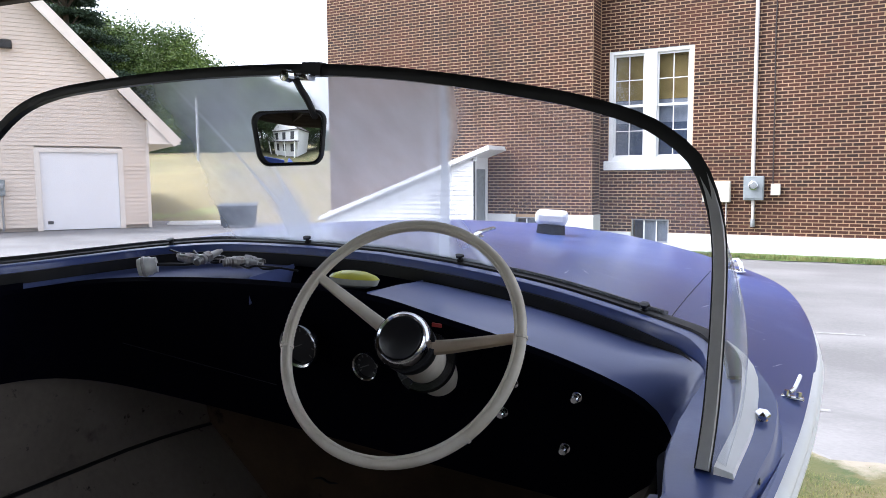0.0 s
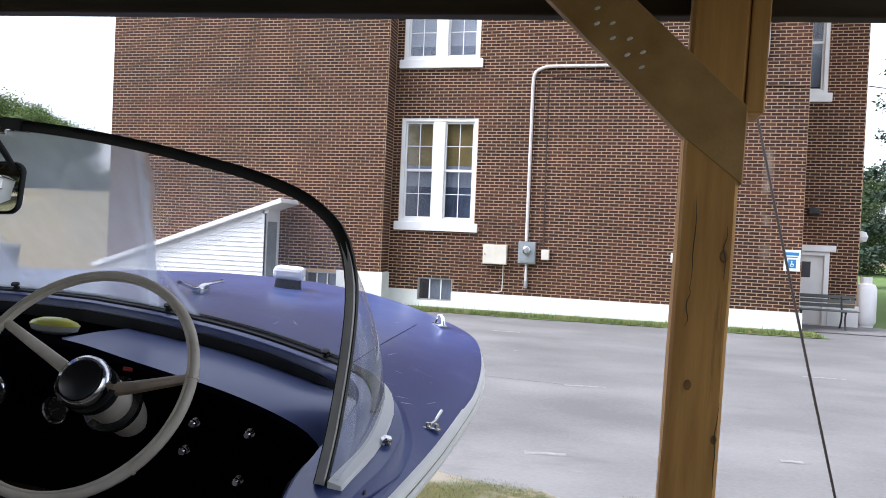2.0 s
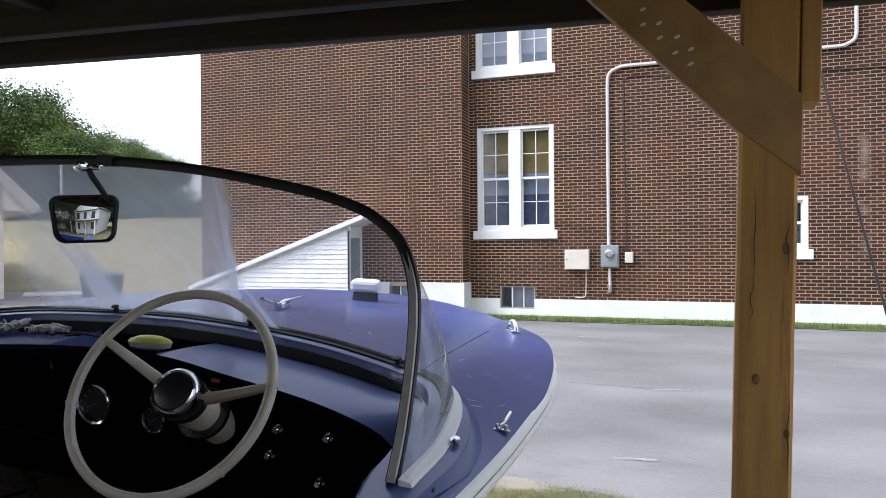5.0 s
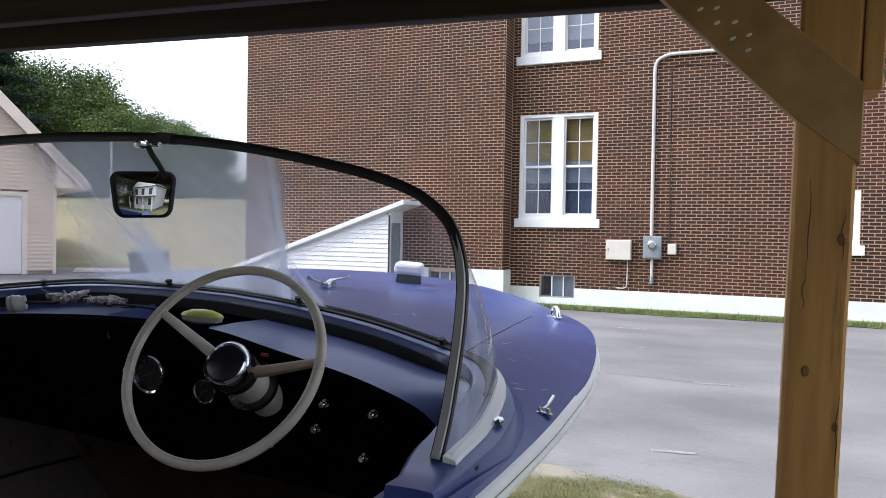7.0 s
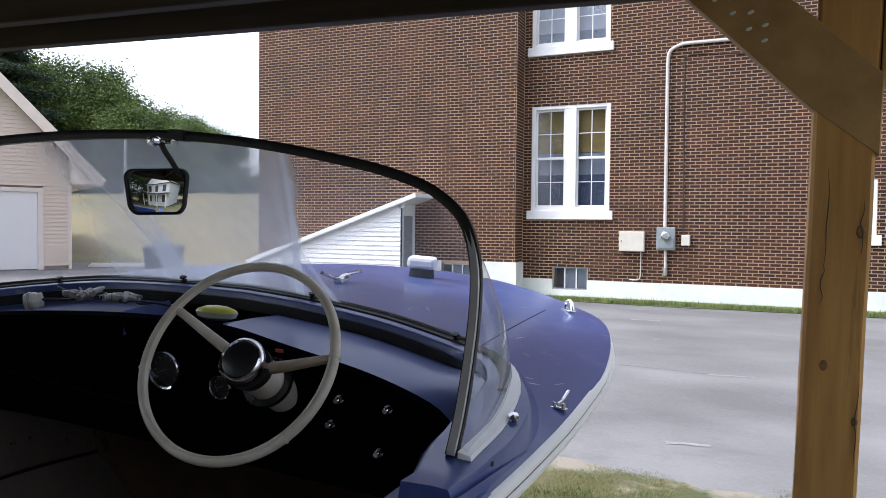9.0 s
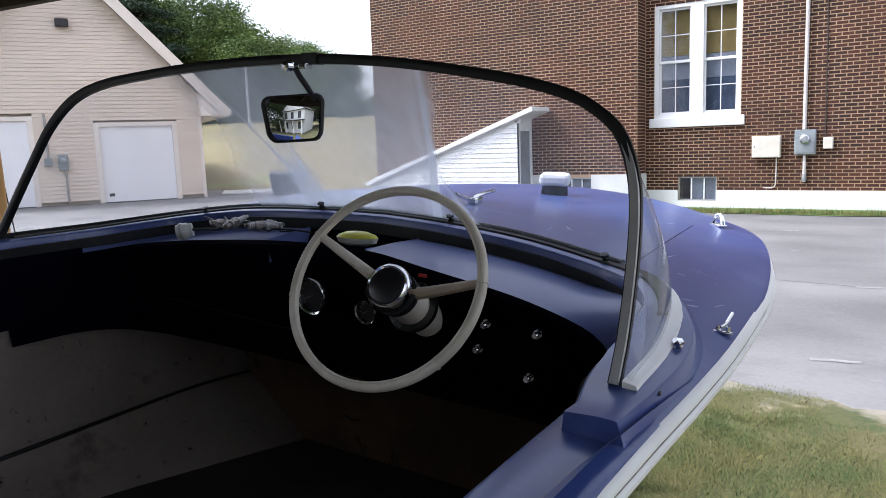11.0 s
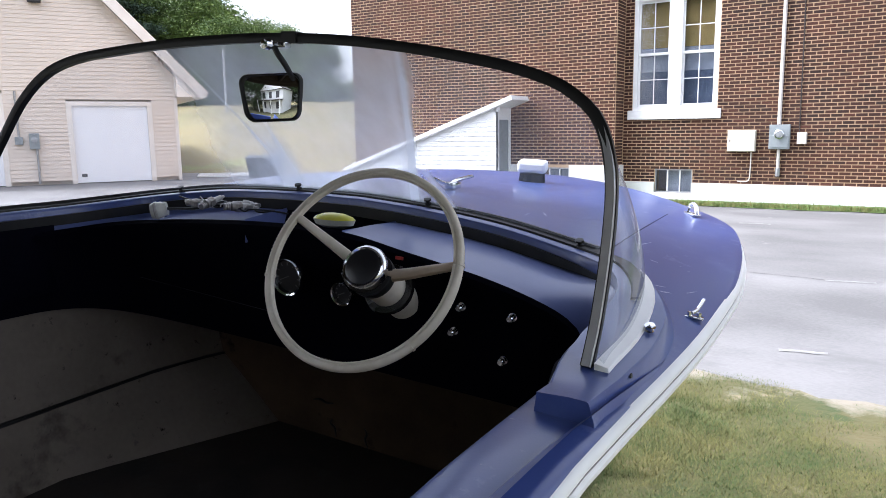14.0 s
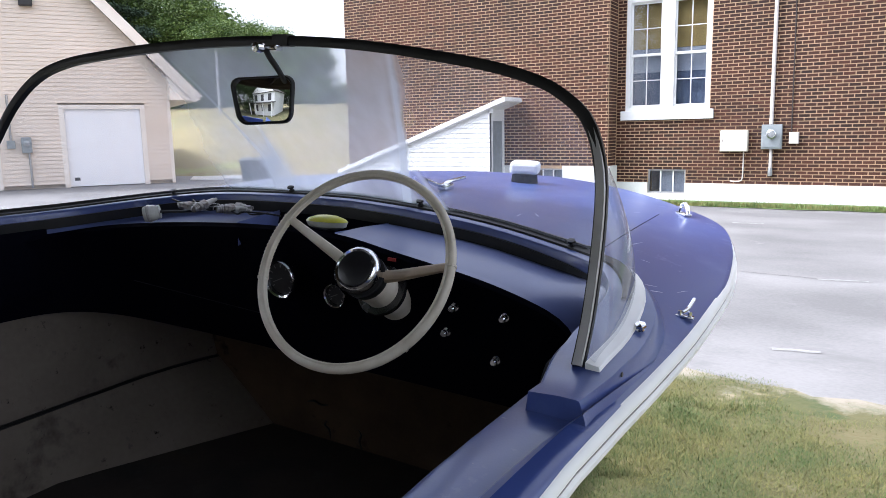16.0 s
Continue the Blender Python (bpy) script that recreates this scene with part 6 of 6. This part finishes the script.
def spark_plug(m):
    p = thing("spark_plug", m, "used spark plug with white ceramic and rusty steel", "spark plug", "spark plugs on the dash")
    p.matrix_world = m @ Matrix.Scale(1.25, 4)
    turn = pose(0, 0, 0, 0, 90)
    part("insulator", lathe([(0, 0.052), (0.003, 0.052), (0.003, 0.045), (0.005, 0.044), (0.006, 0.022), (0.0075, 0.02), (0, 0.02)], 12, turn), ceramic, p, smooth=True)
    part("hexagon", lathe([(0, 0.008), (0.010, 0.008), (0.010, 0.02), (0.0075, 0.022), (0, 0.022)], 6, turn), steel, p)
    part("thread", lathe([(0, -0.012), (0.006, -0.012), (0.0068, -0.01), (0.006, -0.008), (0.0068, -0.006), (0.006, -0.004), (0.0068, -0.002), (0.006, 0), (0.0085, 0.002), (0.0085, 0.008), (0, 0.008)], 12, turn), steel, p, smooth=True)
    part("electrode", sweep(spline([(-0.012, 0, 0.005), (-0.017, 0, 0.005), (-0.018, 0, 0.0)], 6), circle(0.001, 5), (0, 1, 0)), steel, p)
    return p


spark_plug(on_boat(-0.40, -0.115, 0.004, 4))
spark_plug(on_boat(-0.345, -0.085, 0.006, 200))
spark_plug(on_boat(-0.33, -0.14, 0.010, 95, 0, -12))
spark_plug(on_boat(-0.275, -0.105, 0.010, 12))
spark_plug(on_boat(-0.235, -0.085, 0.012, 187))
spark_plug(on_boat(-0.26, -0.13, 0.012, 60))
lead = thing("plug_lead", BM, "tangle of thin black wire on the dash", "wire")
rnd = random.Random(11)
for k in range(5):
    x0 = -0.46 + 0.05 * k
    path = spline([(x0 + 0.035 * j + rnd.uniform(-0.01, 0.01), -0.10 + rnd.uniform(-0.035, 0.03), 0.002 + 0.0006 * abs(j) + rnd.uniform(0, 0.012)) for j in range(5)], 24)
    part("strand", sweep(path, circle(0.0022, 6)), black_rub, lead)
lamp = thing("stern_light_socket", on_boat(-0.44, -0.20, -0.012, 40, 0, 78), "white plastic lamp socket with a short black lead", "lamp socket")
part("barrel", lathe([(0, 0), (0.017, 0), (0.019, 0.006), (0.019, 0.024), (0.016, 0.028), (0.016, 0.036), (0, 0.036)], 20), clear_grey, lamp, smooth=True)
part("ring", lathe([(0.0195, 0.008), (0.021, 0.010), (0.021, 0.014), (0.0195, 0.016)], 20), ceramic, lamp)
part("lead", sweep(spline([(0, 0, 0.034), (0.004, 0.0, 0.06), (0.012, 0.01, 0.09), (0.016, 0.03, 0.11)], 12), circle(0.0035, 6), (0, 1, 0)), black_rub, lamp)
lure = thing("oval_float", on_boat(0.022, -0.112, 0.014, -4, 0, -3) @ Matrix.Scale(1.4, 4), "yellow-topped oval plastic lens lying on the dash", "lens")
bm = lathe([(0, 0.010), (0.02, 0.0085), (0.035, 0.004), (0.040, 0.0)], 28)
bmesh.ops.transform(bm, matrix=Matrix.Diagonal((1, 0.42, 1, 1)), verts=bm.verts)
part("top", bm, yellow, lure, smooth=True)
bm = lathe([(0.040, 0.0), (0.036, -0.008), (0.02, -0.013), (0, -0.014)], 28)
bmesh.ops.transform(bm, matrix=Matrix.Diagonal((1, 0.42, 1, 1)), verts=bm.verts)
part("base", bm, clear_grey, lure, smooth=True)

# ---- trailer ----
tr = thing("boat_trailer", BM, "galvanised boat trailer under the hull", "trailer")
GZ = -1.30
for x in (-0.38, 0.22):
    part("bunk", box(x - 0.04, x + 0.04, -2.6, 0.1, -1.0, -0.93, 0.01), old_wood, tr)
    part("frame_rail", box(x - 0.03, x + 0.03, -2.8, 0.6, -1.10, -1.02, 0.005), galv, tr)
    for y in (-2.2, -0.6):
        part("bracket", box(x - 0.02, x + 0.02, y - 0.02, y + 0.02, -1.03, -0.99), galv, tr)
part("axle", box(-0.78, 0.66, -1.53, -1.47, -0.99, -0.93, 0.005), galv, tr)
part("tongue", box(-0.10, 0.02, 0.5, 1.7, -1.10, -1.02, 0.005), galv, tr)
part("jack", lathe([(0.03, GZ + 0.02), (0.03, -0.8), (0, -0.8)], 10, pose(-0.04, 1.5, 0)), galv, tr)
for x in (-0.80, 0.68):
    wh = part("wheel", lathe([(0.10, -0.05), (0.13, -0.055), (0.13, 0.055), (0.10, 0.05)], 20, pose(x, -1.5, -0.96, 0, 90)), galv, tr)
    part("tyre", lathe([(0.13, -0.05), (0.21, -0.06), (0.245, -0.04), (0.25, 0.0), (0.245, 0.04), (0.21, 0.06), (0.13, 0.05)], 24, pose(x, -1.5, -0.99, 0, 90)), tyre_mat, tr, smooth=True)

# ---- a white house across the yard behind, seen in the mirror ----
house = thing("white_house", pose(3.37, -10.4, 0, 0, 0, 50) @ Matrix.Scale(0.74, 4), "white clapboard two-storey house with dark windows", "house")
part("wall", box(-4, 4, -5, 3, 0, 5.6), white_paint, house)
bm = bmesh.new()
v = [bm.verts.new(p) for p in ((-4.4, -5.3, 5.4), (4.4, -5.3, 5.4), (4.4, 3.35, 5.4), (-4.4, 3.35, 5.4), (0, -5.3, 8.4), (0, 3.35, 8.4))]
for f in ((0, 4, 5, 3), (1, 2, 5, 4), (0, 1, 4), (3, 5, 2), (0, 3, 2, 1)):
    bm.faces.new([v[k] for k in f])
part("roof", bm, roofing, house)
bm = bmesh.new()
bm.faces.new([bm.verts.new(p) for p in ((-3.9, 3.36, 5.5), (3.9, 3.36, 5.5), (0, 3.36, 8.1))])
part("gable", thick(bm, 0.03), white_paint, house)
for x in (-2.5, 0.0, 2.5):
    for z in (0.9, 3.4):
        w = part("window", box(x - 0.65, x + 0.65, 2.99, 3.03, z, z + 1.8), white_paint, house)
        part("pane", box(x - 0.52, x + 0.52, 3.03, 3.035, z + 0.1, z + 1.7), paper_dark, w)
part("porch_roof", box(-4.4, 4.4, 3.05, 5.0, 2.9, 3.05), roofing, house)
for x in (-4.1, -1.4, 1.4, 4.1):
    part("porch_post", box(x - 0.1, x + 0.1, 4.7, 4.9, 0, 2.9), white_paint, house)

# ---- trees ----
def leafy(name, n, shape, size, seed, trunk_h, trunk_r, material):
    """A tree: tapered trunk, limbs, and a crown of small leaf clumps."""
    rnd = random.Random(seed)
    t = thing(name, pose(0, 0, -50), "", "tree")
    bm = bmesh.new()
    sweep(spline([(0, 0, -0.3), (0.05, 0.02, trunk_h * 0.4), (-0.04, 0.05, trunk_h * 0.75), (0.0, 0, trunk_h)], 12), circle(trunk_r, 8), (0, 1, 0), bm=bm, scale=[1.3 - 1.15 * k / 11 for k in range(12)])
    vs, fs = [], []
    limbs = shape(rnd)
    for c, d, r, limb in limbs:
        if limb:
            sweep([Vector((0, 0, max(0.5, c.z - abs(c.x) * 0.4 - abs(c.y) * 0.4))), (Vector((0, 0, c.z)) + c) * 0.5, c], circle(trunk_r * 0.22, 5), (0.1, 0.2, 1), bm=bm, scale=[1.2, 0.8, 0.3])
        for _ in range(n):
            p = c + Vector((rnd.gauss(0, r * d[0]), rnd.gauss(0, r * d[1]), rnd.gauss(0, r * d[2])))
            a = Vector((rnd.uniform(-1, 1), rnd.uniform(-1, 1), rnd.uniform(-0.6, 0.6))).normalized()
            b = a.cross(Vector((rnd.uniform(-1, 1), rnd.uniform(-1, 1), rnd.uniform(-1, 1)))).normalized()
            s = size * rnd.uniform(0.6, 1.4)
            o = len(vs)
            vs += [p - a * s, p + b * s * 0.55, p + a * s, p - b * s * 0.45 + Vector((0, 0, -s * 0.2))]
            fs.append((o, o + 1, o + 2, o + 3))
    part("trunk", bm, bark, t)
    me = bpy.data.meshes.new("crown")
    me.from_pydata([tuple(v) for v in vs], [], fs)
    me.materials.append(material)
    ob = new("crown", me)
    ob.parent = t
    return t


def round_shape(h, w):
    def f(rnd):
        out = []
        for _ in range(34):
            z = rnd.uniform(0.12, 1.0)
            q = w * math.sqrt(max(0.05, 1 - ((z - 0.55) / 0.5) ** 2)) * rnd.uniform(0.35, 1)
            a = rnd.uniform(0, 2 * math.pi)
            out.append((Vector((q * math.cos(a), q * math.sin(a), z * h)), (1, 1, 0.8), w * 0.22, rnd.random() < 0.5))
        return out
    return f


def fir_shape(h, w):
    def f(rnd):
        out = []
        for k in range(15):
            z = 0.10 + 0.88 * k / 14
            q = w * (1.02 - z)
            for j in range(7):
                a = 2 * math.pi * (j + rnd.random()) / 7
                ln = q * rnd.uniform(0.65, 1.1)
                for s in (0.35, 0.7, 1.0):
                    out.append((Vector((ln * s * math.cos(a), ln * s * math.sin(a), h * z - 0.16 * ln * s)), (1, 1, 0.35), 0.10 + 0.16 * ln * 0.5, s == 1.0))
        return out
    return f


maple = leafy("broadleaf_tree", 1050, round_shape(12, 4.2), 0.125, 4, 8, 0.22, leaf_a)
maple2 = leafy("broadleaf_tree", 1050, round_shape(14, 3.8), 0.125, 9, 9, 0.24, leaf_a)
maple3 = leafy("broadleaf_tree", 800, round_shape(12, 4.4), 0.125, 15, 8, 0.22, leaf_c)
spruce = leafy("spruce_tree", 400, fir_shape(15, 3.9), 0.070, 7, 14.5, 0.2, leaf_b)
rnd = random.Random(21)
LB, LS = "leafy green tree at the edge of the woods", "tall dark spruce with drooping branches"
spots = []
for k in range(44):
    x = -98 + 1.9 * k + rnd.uniform(-1, 1)
    y = 60 + rnd.uniform(-3, 6)
    s = max(0.46, 0.54 + (-47 - x) * 0.0255)
    spots.append((x, y, 3.2, s * rnd.uniform(0.82, 1.06)))
for k in range(40):
    x = -98 + 2.2 * k + rnd.uniform(-1, 1)
    spots.append((x, 56 + rnd.uniform(-1, 1.5), 2.2, rnd.uniform(0.32, 0.45) * max(0.8, min(1.3, 0.6 + (-47 - x) * 0.03))))
for k, (x, y, z, s) in enumerate(spots):
    src = maple if k % 2 else maple2
    tagged(copy_thing(src, pose(x, y, z, 0, 0, rnd.uniform(0, 360)) @ Matrix.Identity(4)), LB, "tree", "trees on the hill").scale = (s, s, s * rnd.uniform(0.85, 1.05))
for x, y, z, s in ((-77.5, 54, 3.0, 2.1), (-72.0, 51, 2.8, 2.0), (-71, 52, 3.0, 0.85), (-88, 50, 3.2, 1.9)):
    tagged(copy_thing(spruce, pose(x, y, z, 0, 0, rnd.uniform(0, 360))), LS, "tree", "trees on the hill").scale = (s, s, s)
for x, y, s in ((15.2, 42, 1.5), (19.5, 46, 1.7), (24, 42, 1.2)):
    tagged(copy_thing(spruce, pose(x, y, 0, 0, 0, rnd.uniform(0, 360))), LS, "tree", "trees by the lawn").scale = (s, s, s)
for x, y, s in ((9.5, 74, 0.62), (12, 68, 0.6), (13, 78, 0.75), (15, 66, 0.6), (17, 72, 0.7), (21, 76, 0.8), (25, 70, 0.8), (30, 74, 0.9)):
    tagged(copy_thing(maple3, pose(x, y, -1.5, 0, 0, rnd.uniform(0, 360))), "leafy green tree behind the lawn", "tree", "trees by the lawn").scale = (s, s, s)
for x, y, s in ((-8, -22, 1.1), (-14, -26, 1.0), (14, -14, 1.0), (22, -14, 1.0), (5, -22, 1.2), (-24, -18, 1.0), (-3, -17, 1.0), (11, -19, 1.2), (1, -20, 1.1), (-1.5, -12.5, 0.8), (-6, -14, 0.9), (8.5, -14.5, 0.95), (12, -9, 0.9), (-10, -11, 0.9)):
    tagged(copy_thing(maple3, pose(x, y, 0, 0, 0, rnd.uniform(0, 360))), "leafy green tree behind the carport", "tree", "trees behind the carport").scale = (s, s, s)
for src in (maple, maple2, maple3, spruce):
    for o in (*src.children_recursive, src):
        bpy.data.objects.remove(o)

# ---- grass by the carport ----
rnd = random.Random(31)
vs, fs = [], []
for k in range(330000):
    x, y = rnd.uniform(-2.4, 1.6), rnd.uniform(5.2, 7.85)
    if k % 3 == 0:
        x, y = rnd.uniform(-2.2, 0.9), rnd.uniform(5.6, 7.9)
    d = noise.noise((x * 1.1, y * 1.1, 5.0)) + 0.45 * noise.noise((x * 4, y * 4, 2.0)) - 0.30 * max(0, (y - 7.3) / 0.6) * (0.6 + noise.noise((x * 1.3, 0, 9)))
    if d < rnd.uniform(-0.45, 0.22):
        continue
    h, a, le = rnd.uniform(-0.006, 0.009) + (0.006 if d > 0.3 else 0) + (0.012 * rnd.random() if y > 7.25 and d > 0.05 else 0), rnd.uniform(0, 6.28), rnd.uniform(0.008, 0.04)
    w = 0.0021
    o = len(vs)
    dx, dy = w * math.cos(a), w * math.sin(a)
    vs += [(x - dx, y - dy, -0.02), (x + dx, y + dy, -0.02), (x + le * math.sin(a) + dx * 0.2, y - le * math.cos(a), h)]
    fs.append((o, o + 1, o + 2))
me = bpy.data.meshes.new("grass")
me.from_pydata(vs, [], fs)
me.materials.append(blade)
tagged(new("grass", me), "short patchy grass blades, green and straw", "grass", kind="stuff")
vs, fs = [], []
for k in range(9000):
    x, y = rnd.uniform(-6.9, 3.2), 17.78 + abs(rnd.gauss(0, 0.35))
    if y > 18.8:
        continue
    h, a, w = rnd.uniform(0.03, 0.10), rnd.uniform(0, 6.28), 0.006
    o = len(vs)
    dx, dy = w * math.cos(a), w * math.sin(a)
    vs += [(x - dx, y - dy, 0.0), (x + dx, y + dy, 0.0), (x + rnd.uniform(-0.02, 0.02), y + rnd.uniform(-0.02, 0.02), h)]
    fs.append((o, o + 1, o + 2))
me = bpy.data.meshes.new("grass")
me.from_pydata(vs, [], fs)
me.materials.append(blade)
tagged(new("grass", me), "green grass tufts along the foundation", "grass", kind="stuff")

# ---- single bricks nearest the camera's view, round the meter ----
shared = {}
for c, z, ln2 in near:
    key = round(ln2, 3)
    if key not in shared:
        me = bpy.data.meshes.new("brick")
        b2 = brick_mesh([(0.0, 0.0, ln2)], "x", 0.0, -1, random.Random(2))
        b2.to_mesh(me)
        b2.free()
        me.materials.append(brick_mat)
        shared[key] = me
    ob = new("brick", shared[key])
    ob.parent = wall_middle
    ob.location = (c, YM + rnd.uniform(-0.002, 0.001), z)
